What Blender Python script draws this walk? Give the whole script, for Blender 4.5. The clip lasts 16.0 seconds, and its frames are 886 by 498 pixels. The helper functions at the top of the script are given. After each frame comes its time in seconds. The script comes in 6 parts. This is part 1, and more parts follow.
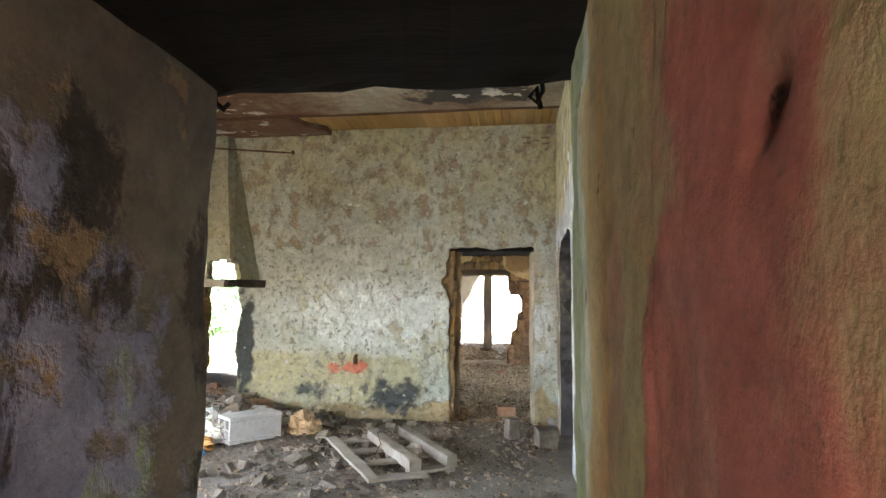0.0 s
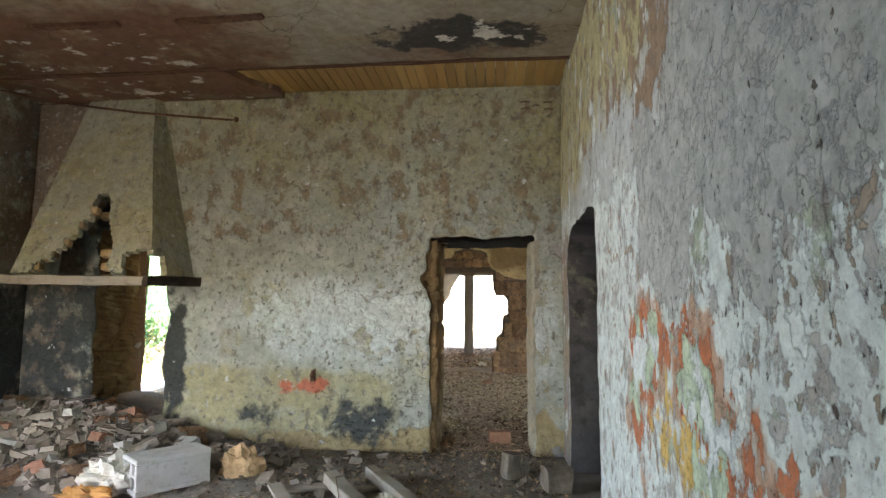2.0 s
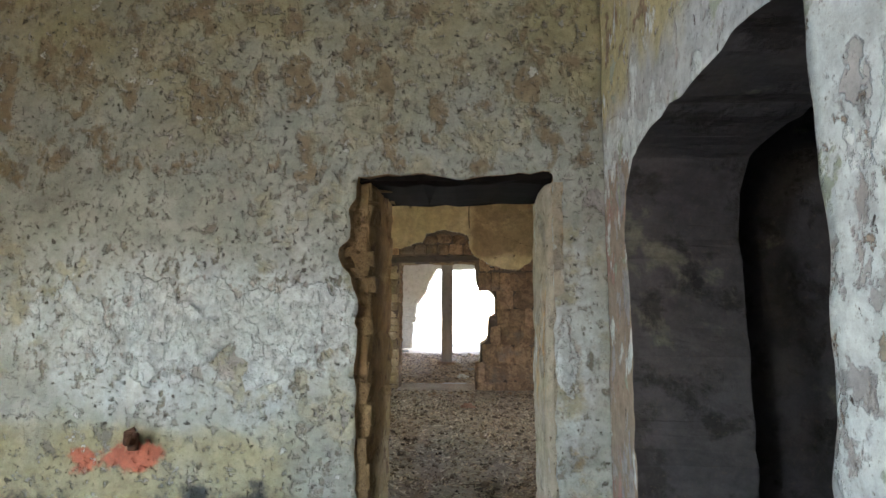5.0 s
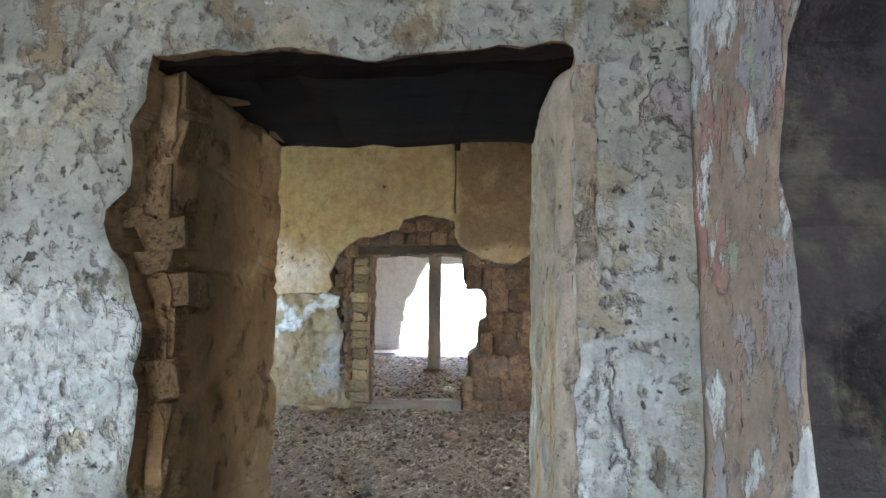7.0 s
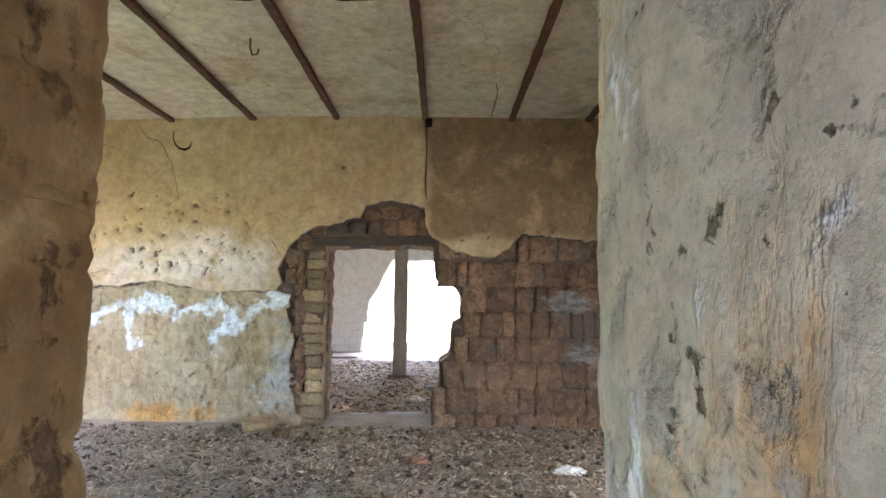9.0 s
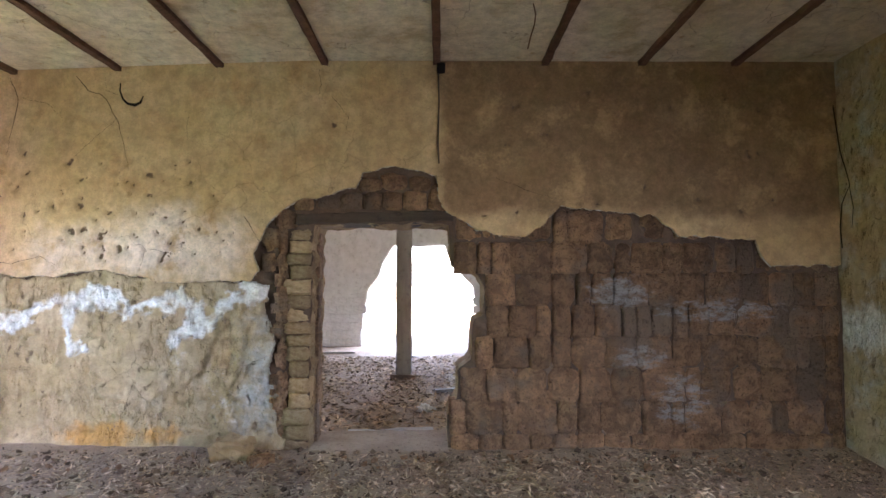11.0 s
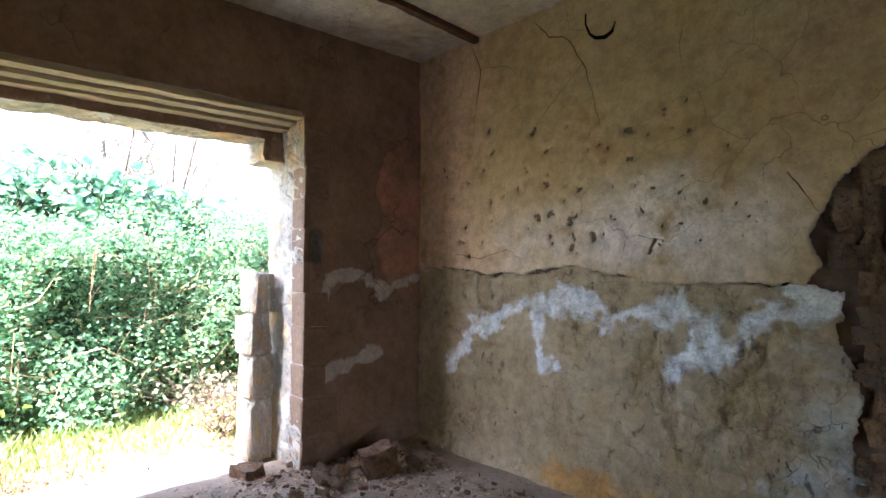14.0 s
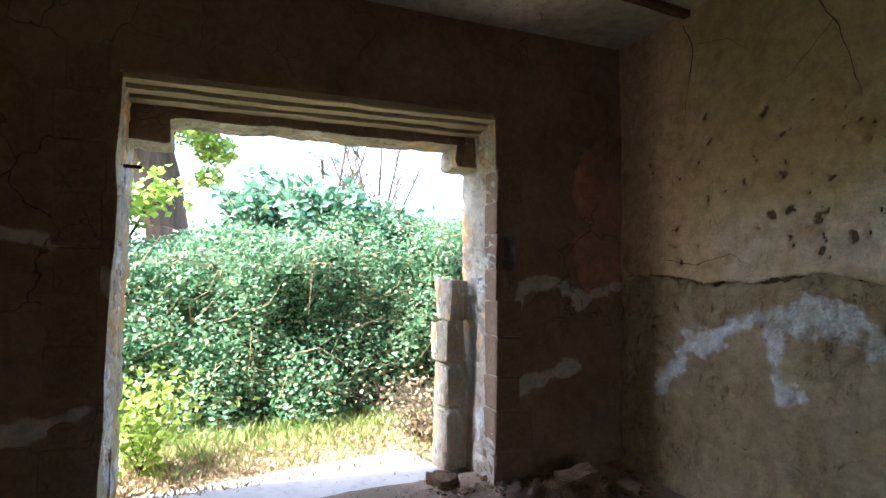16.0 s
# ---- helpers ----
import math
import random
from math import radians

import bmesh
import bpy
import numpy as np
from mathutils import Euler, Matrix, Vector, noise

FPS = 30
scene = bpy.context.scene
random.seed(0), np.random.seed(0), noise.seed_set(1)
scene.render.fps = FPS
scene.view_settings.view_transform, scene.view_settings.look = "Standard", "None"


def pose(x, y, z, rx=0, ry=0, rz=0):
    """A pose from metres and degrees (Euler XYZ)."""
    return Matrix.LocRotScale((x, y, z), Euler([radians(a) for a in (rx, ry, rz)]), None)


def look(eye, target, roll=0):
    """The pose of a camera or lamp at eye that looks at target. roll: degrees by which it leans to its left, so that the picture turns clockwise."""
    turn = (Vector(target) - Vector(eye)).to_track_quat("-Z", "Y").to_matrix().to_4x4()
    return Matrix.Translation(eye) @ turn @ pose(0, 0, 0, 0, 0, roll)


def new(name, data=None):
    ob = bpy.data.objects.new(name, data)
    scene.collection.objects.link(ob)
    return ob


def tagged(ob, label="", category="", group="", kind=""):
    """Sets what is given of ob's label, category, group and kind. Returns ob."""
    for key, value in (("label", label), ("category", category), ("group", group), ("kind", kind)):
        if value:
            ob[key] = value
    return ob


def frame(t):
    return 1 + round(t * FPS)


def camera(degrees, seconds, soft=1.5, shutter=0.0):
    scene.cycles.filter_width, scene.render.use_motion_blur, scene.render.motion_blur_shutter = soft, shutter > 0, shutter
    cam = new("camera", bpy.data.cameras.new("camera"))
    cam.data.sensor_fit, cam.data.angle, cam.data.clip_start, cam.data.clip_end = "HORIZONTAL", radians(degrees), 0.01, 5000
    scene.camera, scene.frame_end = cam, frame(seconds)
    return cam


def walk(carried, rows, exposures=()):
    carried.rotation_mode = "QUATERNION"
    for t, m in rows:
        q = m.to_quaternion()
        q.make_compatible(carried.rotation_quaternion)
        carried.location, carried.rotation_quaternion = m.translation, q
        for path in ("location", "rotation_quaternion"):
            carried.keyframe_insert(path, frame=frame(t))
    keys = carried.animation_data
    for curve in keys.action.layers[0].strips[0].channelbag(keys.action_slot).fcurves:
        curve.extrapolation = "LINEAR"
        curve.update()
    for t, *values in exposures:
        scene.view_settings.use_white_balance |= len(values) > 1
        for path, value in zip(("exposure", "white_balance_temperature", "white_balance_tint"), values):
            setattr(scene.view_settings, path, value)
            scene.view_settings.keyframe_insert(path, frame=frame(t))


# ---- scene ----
cam = camera(76.4, 16.0)
PATH = [
    (0, (0.329, 0.311, 1.433), (0.069, 2.285, 1.622), 0.6),
    (0.5, (0.204, 0.629, 1.434), (-0.048, 2.604, 1.627), 0.6),
    (1, (0.172, 0.983, 1.425), (-0.047, 2.962, 1.62), 0.6),
    (1.5, (0.155, 1.307, 1.434), (-0.037, 3.288, 1.629), 0.5),
    (2, (0.129, 1.625, 1.436), (-0.048, 3.608, 1.631), 0.4),
    (2.5, (0.146, 1.957, 1.433), (0.007, 3.943, 1.624), 0.3),
    (3, (0.112, 2.356, 1.458), (-0.018, 4.343, 1.645), 0.2),
    (3.5, (0.05, 2.782, 1.446), (-0.076, 4.768, 1.64), 0.2),
    (4, (0.083, 3.272, 1.421), (-0.03, 5.259, 1.617), 0.2),
    (4.2, (0.101, 3.467, 1.409), (-0.011, 5.454, 1.608), 0.1),
    (6.3, (0.19, 5.443, 1.496), (0.058, 7.431, 1.665), 0.5),
    (6.5, (0.218, 5.587, 1.501), (0.085, 7.575, 1.67), 0.6),
    (7, (0.306, 5.894, 1.51), (0.187, 7.883, 1.681), 0.5),
    (7.5, (0.358, 6.135, 1.525), (0.267, 8.126, 1.698), 0.5),
    (8, (0.32, 6.36, 1.526), (0.261, 8.351, 1.702), 0.6),
    (8.5, (0.221, 6.622, 1.511), (0.213, 8.614, 1.686), 0.5),
    (8.7, (0.218, 6.72, 1.495), (0.219, 8.713, 1.669), 0.6),
    (10.8, (0.07, 8.06, 1.528), (0.088, 10.056, 1.659), 0.0),
    (11, (0.036, 8.192, 1.522), (0.048, 10.188, 1.648), 0.0),
    (11.5, (-0.158, 8.561, 1.513), (-0.168, 10.558, 1.621), 0.0),
    (12, (-0.327, 8.921, 1.559), (-0.39, 10.918, 1.655), 0.1),
    (12.5, (-0.525, 9.243, 1.6), (-0.906, 11.204, 1.683), -0.1),
    (12.6, (-0.573, 9.305, 1.601), (-1.065, 11.242, 1.687), -0.3),
    (13, (-0.764, 9.464, 1.615), (-1.586, 11.285, 1.698), 0.1),
    (13.5, (-0.962, 9.634, 1.619), (-2.058, 11.305, 1.706), 0.1),
    (14, (-1.056, 9.907, 1.605), (-2.42, 11.367, 1.687), 0.3),
    (14.5, (-1.128, 10.049, 1.609), (-2.762, 11.198, 1.696), 0.5),
    (15, (-1.216, 10.047, 1.588), (-2.97, 11.004, 1.683), 0.7),
    (15.5, (-1.282, 10.052, 1.594), (-3.059, 10.965, 1.691), 0.8),
    (16, (-1.26, 10.082, 1.608), (-3.037, 10.994, 1.71), 0.6),
]
EXPOSURES = [(0, 5.65, 6500, 13), (0.5, 5.65, 6500, 14), (1.0, 5.5, 6500, 12), (2.5, 5.1, 6400, 11), (4.0, 5.1, 6400, 11), (6.5, 5.4, 5500, 13), (8.5, 5.7, 5600, 16), (11, 5.4, 5850, 24), (12.5, 5.1, 5850, 24),
             (13.5, 4.5, 5850, 22), (14, 4.1, 5800, 22), (15, 3.45, 5850, 20), (16, 2.95, 5900, 18)]
walk(cam, [(t, look(eye, target, roll)) for t, eye, target, roll in PATH], EXPOSURES)

# ---- light ----
world = bpy.data.worlds.new("overcast_sky")
scene.world = world
world.use_nodes = True
wn = world.node_tree.nodes
sky = wn.new("ShaderNodeTexSky")
sky.sky_type = "NISHITA"
sky.sun_disc = False
sky.sun_elevation = radians(48)
sky.sun_rotation = radians(183)
sky.dust_density = 2.0
sky.air_density = 1.0
wn["Background"].inputs["Strength"].default_value = 0.15
world.node_tree.links.new(sky.outputs[0], wn["Background"].inputs["Color"])

sun_data = bpy.data.lights.new("sun", "SUN")
sun_data.energy = 5.0
sun_data.angle = radians(8)
sun_data.color = (1.0, 0.95, 0.86)
sun = new("sun", sun_data)
sun.matrix_world = look((-0.5, -8, 8.5), (0, 0, 0))


def window_light(name, eye, target, w, h, watts, color=(0.93, 0.97, 1.0), spread=180):
    d = bpy.data.lights.new(name, "AREA")
    d.shape, d.size, d.size_y, d.energy, d.color = "RECTANGLE", w, h, watts, color
    d.spread = radians(spread)
    ob = new(name, d)
    ob.matrix_world = look(eye, target)
    return ob


window_light("kitchen_window_light", (-4.9, 3.5, 1.2), (0.8, 4.6, 1.1), 0.98, 1.18, 1.2, (0.88, 0.95, 1.0), 90)
window_light("far_room_opening_light", (-0.4, 22.6, 1.3), (-0.4, 16, 1.0), 2.6, 2.2, 7)
# Fill lamp in an added, unseen east opening; lifts the stable's right side.
window_light("stable_east_fill_light", (3.9, 9.05, 1.05), (1.6, 12.6, -0.9), 1.1, 1.1, 2.2, spread=110)

# ---- noise and mesh helpers ----


def lattice(u, v, scale, seed):
    x, y = u * scale + seed * 17.31, v * scale + seed * 9.73
    xi, yi = np.floor(x), np.floor(y)
    fx, fy = x - xi, y - yi
    fx, fy = fx * fx * (3 - 2 * fx), fy * fy * (3 - 2 * fy)

    def rnd(a, b):
        h = np.sin(a * 127.1 + b * 311.7 + seed * 74.7) * 43758.5453
        return h - np.floor(h)
    top = rnd(xi, yi) * (1 - fx) + rnd(xi + 1, yi) * fx
    low = rnd(xi, yi + 1) * (1 - fx) + rnd(xi + 1, yi + 1) * fx
    return top * (1 - fy) + low * fy


def fbm(u, v, scale, seed, octaves=4):
    total, amp, norm = 0.0, 1.0, 0.0
    for k in range(octaves):
        total = total + amp * lattice(u, v, scale * 2 ** k, seed + k)
        norm += amp
        amp *= 0.55
    return total / norm


def smooth(x, lo, hi):
    t = np.clip((x - lo) / (hi - lo), 0, 1)
    return t * t * (3 - 2 * t)


def rag(points, step=0.12, amp=0.02, seed=1):
    """A polygon with its edges cut into short, uneven pieces."""
    rng, out = random.Random(seed), []
    for k, a in enumerate(points):
        b = points[(k + 1) % len(points)]
        n = max(1, int(math.dist(a, b) / step))
        for i in range(n):
            f = i / n
            j = amp if i else amp * 0.4
            out.append((a[0] + (b[0] - a[0]) * f + rng.uniform(-j, j), a[1] + (b[1] - a[1]) * f + rng.uniform(-j, j)))
    return out


def inside(u, v, poly):
    res = np.zeros(np.shape(u), bool)
    p = np.array(poly)
    for (x1, y1), (x2, y2) in zip(p, np.roll(p, -1, 0)):
        if y1 == y2:
            continue
        res ^= ((y1 > v) != (y2 > v)) & (u < (x2 - x1) * (v - y1) / (y2 - y1) + x1)
    return res


def nearest(u, v, poly):
    p = np.array(poly)
    best, bu, bv = np.full(np.shape(u), 1e9), u.copy(), v.copy()
    for (x1, y1), (x2, y2) in zip(p, np.roll(p, -1, 0)):
        dx, dy = x2 - x1, y2 - y1
        f = np.clip(((u - x1) * dx + (v - y1) * dy) / (dx * dx + dy * dy + 1e-12), 0, 1)
        cu, cv = x1 + f * dx, y1 + f * dy
        d = (u - cu) ** 2 + (v - cv) ** 2
        m = d < best
        best, bu, bv = np.where(m, d, best), np.where(m, cu, bu), np.where(m, cv, bv)
    return bu, bv, np.sqrt(best)


def mesh_object(name, verts, faces, mats, parent=None, slots=None, shade=False):
    me = bpy.data.meshes.new(name)
    me.from_pydata(verts, [], faces)
    for m in (mats if isinstance(mats, (list, tuple)) else [mats]):
        me.materials.append(m)
    if slots is not None:
        me.polygons.foreach_set("material_index", np.array(slots, np.int32))
    if shade:
        me.polygons.foreach_set("use_smooth", np.ones(len(me.polygons), bool))
    me.update()
    ob = new(name, me)
    if parent:
        ob.parent = parent
    return ob


def sheet(name, p0, uaxis, W, H, cell, holes, depth, mats, relief=None, attrs=(), keep=None, vaxis=(0, 0, 1), reveal_rough=0.012, clean=None):
    """A wall: a fine front with ragged holes through it, the reveals of the holes and a back. The front faces uaxis x vaxis."""
    U, V = Vector(uaxis).normalized(), Vector(vaxis).normalized()
    N = np.array(U.cross(V))
    U, V, p0 = np.array(U), np.array(V), np.array(p0, float)
    nu, nv = max(1, round(W / cell)), max(1, round(H / cell))
    gu, gv = np.meshgrid(np.linspace(0, W, nu + 1), np.linspace(0, H, nv + 1), indexing="ij")
    cu, cv = (gu[:-1, :-1] + gu[1:, 1:]) / 2, (gv[:-1, :-1] + gv[1:, 1:]) / 2
    kept = np.ones(cu.shape, bool)
    for h in holes:
        kept &= ~inside(cu, cv, h)
    if keep is not None:
        kept &= inside(cu, cv, keep)
    cnt = np.zeros(gu.shape, int)
    for a in (0, 1):
        for b in (0, 1):
            cnt[a:nu + a, b:nv + b] += kept
    full = np.full(gu.shape, 4)
    full[0, :] -= 2
    full[-1, :] -= 2
    full[:, 0] = np.where(full[:, 0] == 4, 2, 1)
    full[:, -1] = np.where(full[:, -1] == 4, 2, 1)
    rim = (cnt > 0) & (cnt < full)
    for h in list(holes) + ([keep] if keep is not None else []):
        nu2, nv2, d = nearest(gu, gv, h)
        m = rim & (d < cell * 1.2)
        m[0, :] = m[-1, :] = False
        m[:, 0] = m[:, -1] = False
        gu, gv = np.where(m, nu2, gu), np.where(m, nv2, gv)
    disp = relief(gu, gv) if relief else np.zeros(gu.shape)
    P = p0 + gu[..., None] * U + gv[..., None] * V
    front = P + disp[..., None] * N
    idx = np.arange(gu.size).reshape(gu.shape)
    ii, jj = np.nonzero(kept)
    quads = np.stack([idx[ii, jj], idx[ii + 1, jj], idx[ii + 1, jj + 1], idx[ii, jj + 1]], 1)
    verts = front.reshape(-1, 3)
    faces, slots = quads.tolist(), [0] * len(quads)
    edges = {}
    for q in faces:
        for k in range(4):
            a, b = q[k], q[(k + 1) % 4]
            if (b, a) in edges:
                del edges[(b, a)]
            else:
                edges[(a, b)] = 1
    uu, vv = gu.reshape(-1), gv.reshape(-1)
    rim_ids = sorted({i for e in edges for i in e})
    steps = 6 if depth > 0.25 else 2
    rng = np.random.RandomState(len(name))
    layers, vlist, auu, avv = [{i: i for i in rim_ids}], [verts], [uu], [vv]
    flat = (front if depth < 0.1 else P).reshape(-1, 3)
    base = len(verts)
    for s in range(1, steps + 1):
        ids = np.array(rim_ids)
        jit = rng.uniform(-1, 1, (len(ids), 2)) * (reveal_rough if s < steps else reveal_rough * 0.6)
        on_border = (uu[ids] < 1e-4) | (uu[ids] > W - 1e-4) | (vv[ids] < 1e-4) | (vv[ids] > H - 1e-4)
        jit[on_border] = 0
        q = flat[ids] - N * depth * s / steps + jit[:, :1] * U + jit[:, 1:] * V
        if clean is not None:
            cu2, cv2, cd = nearest(uu[ids], vv[ids], clean)
            m = (cd < 0.3) & ~on_border
            w = (min(1.0, s / 2) * m)[:, None]
            q = q + w * ((cu2 - uu[ids])[:, None] * U + (cv2 - vv[ids])[:, None] * V)
        vlist.append(q)
        auu.append(uu[ids])
        avv.append(vv[ids])
        layers.append({i: base + k for k, i in enumerate(rim_ids)})
        base += len(ids)
    for (a, b) in edges:
        for s in range(steps):
            faces.append([layers[s][b], layers[s][a], layers[s + 1][a], layers[s + 1][b]])
            slots.append(1)
    # back of the wall
    inner = np.nonzero(cnt.reshape(-1) > 0)[0]
    back = {int(i): layers[-1].get(int(i)) for i in inner}
    free = [i for i in back if back[i] is None]
    vlist.append(flat[free] - N * depth)
    auu.append(uu[free])
    avv.append(vv[free])
    for k, i in enumerate(free):
        back[i] = base + k
    for q in quads.tolist():
        faces.append([back[q[3]], back[q[2]], back[q[1]], back[q[0]]])
        slots.append(2 if len(mats) > 2 else 0)
    verts = np.concatenate(vlist)
    ob = mesh_object(name, verts.tolist(), faces, mats, slots=slots)
    allu, allv = np.concatenate(auu), np.concatenate(avv)
    for key, fn in attrs:
        at = ob.data.attributes.new(key, "FLOAT", "POINT")
        at.data.foreach_set("value", np.asarray(fn(allu, allv) + 0 * allu, np.float32))
    ob.data.polygons.foreach_set("use_smooth", np.array([s == 0 for s in slots], bool))
    ob["kind"] = "structure"
    return ob


def part(name, bm, mat, parent, label=""):
    me = bpy.data.meshes.new(name)
    bm.normal_update()
    bm.to_mesh(me)
    bm.free()
    for m in (mat if isinstance(mat, (list, tuple)) else [mat]):
        me.materials.append(m)
    ob = new(name, me)
    if parent:
        ob.parent = parent
    if label:
        ob["label"] = label
    return ob


def block_bm(sx, sy, sz, bevel=0.01, rough=0.0, seed=0, cuts=0):
    """A worn block, standing on its base centre."""
    bm = bmesh.new()
    bmesh.ops.create_cube(bm, size=1)
    bmesh.ops.scale(bm, vec=(sx, sy, sz), verts=bm.verts)
    bmesh.ops.translate(bm, vec=(0, 0, sz / 2), verts=bm.verts)
    if cuts:
        bmesh.ops.subdivide_edges(bm, edges=bm.edges, cuts=cuts, use_grid_fill=True)
    if bevel and not cuts:
        bmesh.ops.bevel(bm, geom=bm.edges, offset=bevel, segments=1, affect="EDGES", profile=0.6)
    if rough:
        rng = random.Random(seed)
        for v in bm.verts:
            k = noise.noise_vector(v.co * 6 + Vector((seed * 3.1, 0, 0)))
            v.co += k * rough + Vector([rng.uniform(-1, 1) * rough * 0.4 for _ in range(3)])
    return bm


def thing(name, bm, mat, m, label, category, group="", kind=""):
    ob = part(name, bm, mat, None)
    ob.matrix_world = m
    return tagged(ob, label, category, group, kind)


def empty(name, m, label, category, group=""):
    ob = new(name)
    ob.empty_display_size = 0.1
    ob.matrix_world = m
    return tagged(ob, label, category, group)


# ---- materials ----


class Nodes:
    def __init__(self, name):
        self.mat = bpy.data.materials.new(name)
        self.mat.use_nodes = True
        self.t = self.mat.node_tree
        self.bsdf = self.t.nodes["Principled BSDF"]
        self.coord = self.t.nodes.new("ShaderNodeTexCoord").outputs["Object"]

    def link(self, a, b):
        self.t.links.new(a, b)

    def put(self, sock, val):
        if isinstance(val, (int, float)):
            sock.default_value = val
        elif isinstance(val, tuple):
            sock.default_value = (*val, 1.0) if len(val) == 3 and sock.type == "RGBA" else val
        else:
            self.link(val, sock)

    def noise(self, scale, detail=5.0, rough=0.55, stretch=(1, 1, 1), shift=0.0, distort=0.0):
        mp = self.t.nodes.new("ShaderNodeMapping")
        mp.inputs["Scale"].default_value = stretch
        mp.inputs["Location"].default_value = (shift, shift * 0.7, shift * 1.3)
        self.link(self.coord, mp.inputs["Vector"])
        n = self.t.nodes.new("ShaderNodeTexNoise")
        n.inputs["Scale"].default_value, n.inputs["Detail"].default_value = scale, detail
        n.inputs["Roughness"].default_value, n.inputs["Distortion"].default_value = rough, distort
        self.link(mp.outputs[0], n.inputs["Vector"])
        return n.outputs["Fac"]

    def cracks(self, scale, width, shift=0.0, stretch=(1, 1, 1)):
        mp = self.t.nodes.new("ShaderNodeMapping")
        mp.inputs["Location"].default_value = (shift, shift, shift)
        mp.inputs["Scale"].default_value = stretch
        self.link(self.coord, mp.inputs["Vector"])
        wob = self.t.nodes.new("ShaderNodeTexNoise")
        wob.inputs["Scale"].default_value = 5.0
        self.link(mp.outputs[0], wob.inputs["Vector"])
        add = self.t.nodes.new("ShaderNodeVectorMath")
        add.operation = "MULTIPLY_ADD"
        add.inputs[1].default_value = (0.25, 0.25, 0.25)
        self.link(wob.outputs["Color"], add.inputs[0])
        self.link(mp.outputs[0], add.inputs[2])
        v = self.t.nodes.new("ShaderNodeTexVoronoi")
        v.feature = "DISTANCE_TO_EDGE"
        v.inputs["Scale"].default_value = scale
        self.link(add.outputs[0], v.inputs["Vector"])
        return self.range(v.outputs["Distance"], 0.0, width, 1.0, 0.0)

    def attr(self, key):
        a = self.t.nodes.new("ShaderNodeAttribute")
        a.attribute_name = key
        return a.outputs["Fac"]

    def rand(self, island=False):
        if island:
            return self.t.nodes.new("ShaderNodeNewGeometry").outputs["Random Per Island"]
        return self.t.nodes.new("ShaderNodeObjectInfo").outputs["Random"]

    def math(self, op, a, b=0.0):
        m = self.t.nodes.new("ShaderNodeMath")
        m.operation = op
        self.put(m.inputs[0], a)
        self.put(m.inputs[1], b)
        return m.outputs[0]

    def range(self, x, lo, hi, a=0.0, b=1.0):
        r = self.t.nodes.new("ShaderNodeMapRange")
        r.interpolation_type = "SMOOTHSTEP"
        self.put(r.inputs["Value"], x)
        r.inputs["From Min"].default_value, r.inputs["From Max"].default_value = lo, hi
        r.inputs["To Min"].default_value, r.inputs["To Max"].default_value = a, b
        return r.outputs[0]

    def mix(self, fac, a, b, mode="MIX"):
        m = self.t.nodes.new("ShaderNodeMix")
        m.data_type, m.blend_type = "RGBA", mode
        self.put(m.inputs["Factor"], fac)
        self.put(m.inputs[6], a)
        self.put(m.inputs[7], b)
        return m.outputs[2]

    def finish(self, color, rough=0.9, height=None, distance=0.01, strength=0.8, metal=0.0, spec=0.3):
        self.put(self.bsdf.inputs["Base Color"], color)
        self.put(self.bsdf.inputs["Roughness"], rough)
        self.put(self.bsdf.inputs["Metallic"], metal)
        self.put(self.bsdf.inputs["Specular IOR Level"], spec)
        if height is not None:
            b = self.t.nodes.new("ShaderNodeBump")
            b.inputs["Distance"].default_value, b.inputs["Strength"].default_value = distance, strength
            self.put(b.inputs["Height"], height)
            self.link(b.outputs[0], self.bsdf.inputs["Normal"])
        return self.mat


def layered(name, base, layers, grain=22.0, distance=0.012, crack=None, rough=0.92):
    """Old plaster: base is two colours; each layer is (colour, attribute or '', scale, threshold, softness, height, stretch)."""
    n = Nodes(name)
    big = n.noise(1.3, 4, 0.6, shift=1.7)
    fine = n.noise(grain, 8, 0.7, shift=3.1)
    col = n.mix(n.range(big, 0.35, 0.65), base[0], base[1])
    height = n.math("MULTIPLY", fine, 0.35)
    for k, (c, key, scale, th, soft, h, stretch) in enumerate(layers):
        f = n.noise(scale, 7, 0.62, stretch, shift=5.3 + 4.1 * k, distort=0.12)
        if key:
            f = n.math("ADD", f, n.attr(key))
        f = n.range(f, th - soft, th + soft)
        shade = n.mix(n.range(fine, 0.3, 0.7), c, tuple(min(1.0, x * 1.25) for x in c))
        col = n.mix(f, col, shade)
        height = n.math("ADD", height, n.math("MULTIPLY", f, h))
    if crack:
        scale, width, amount = crack
        c = n.math("MULTIPLY", n.cracks(scale, width), n.range(n.noise(0.9, 3, 0.6, shift=9.0), 0.42, 0.6))
        col = n.mix(n.math("MULTIPLY", c, amount), col, (0.07, 0.055, 0.045))
        height = n.math("SUBTRACT", height, n.math("MULTIPLY", c, 0.8))
    mottle = n.range(n.noise(10, 9, 0.8, shift=8.8), 0.34, 0.66, 0.76, 1.14)
    col = n.mix(1.0, col, mottle, "MULTIPLY")
    dirt = n.range(n.noise(55, 4, 0.8, shift=2.2), 0.55, 0.70)
    col = n.mix(n.math("MULTIPLY", dirt, 0.5), col, (0.16, 0.13, 0.1))
    return n.finish(col, rough, height, distance, 0.9)


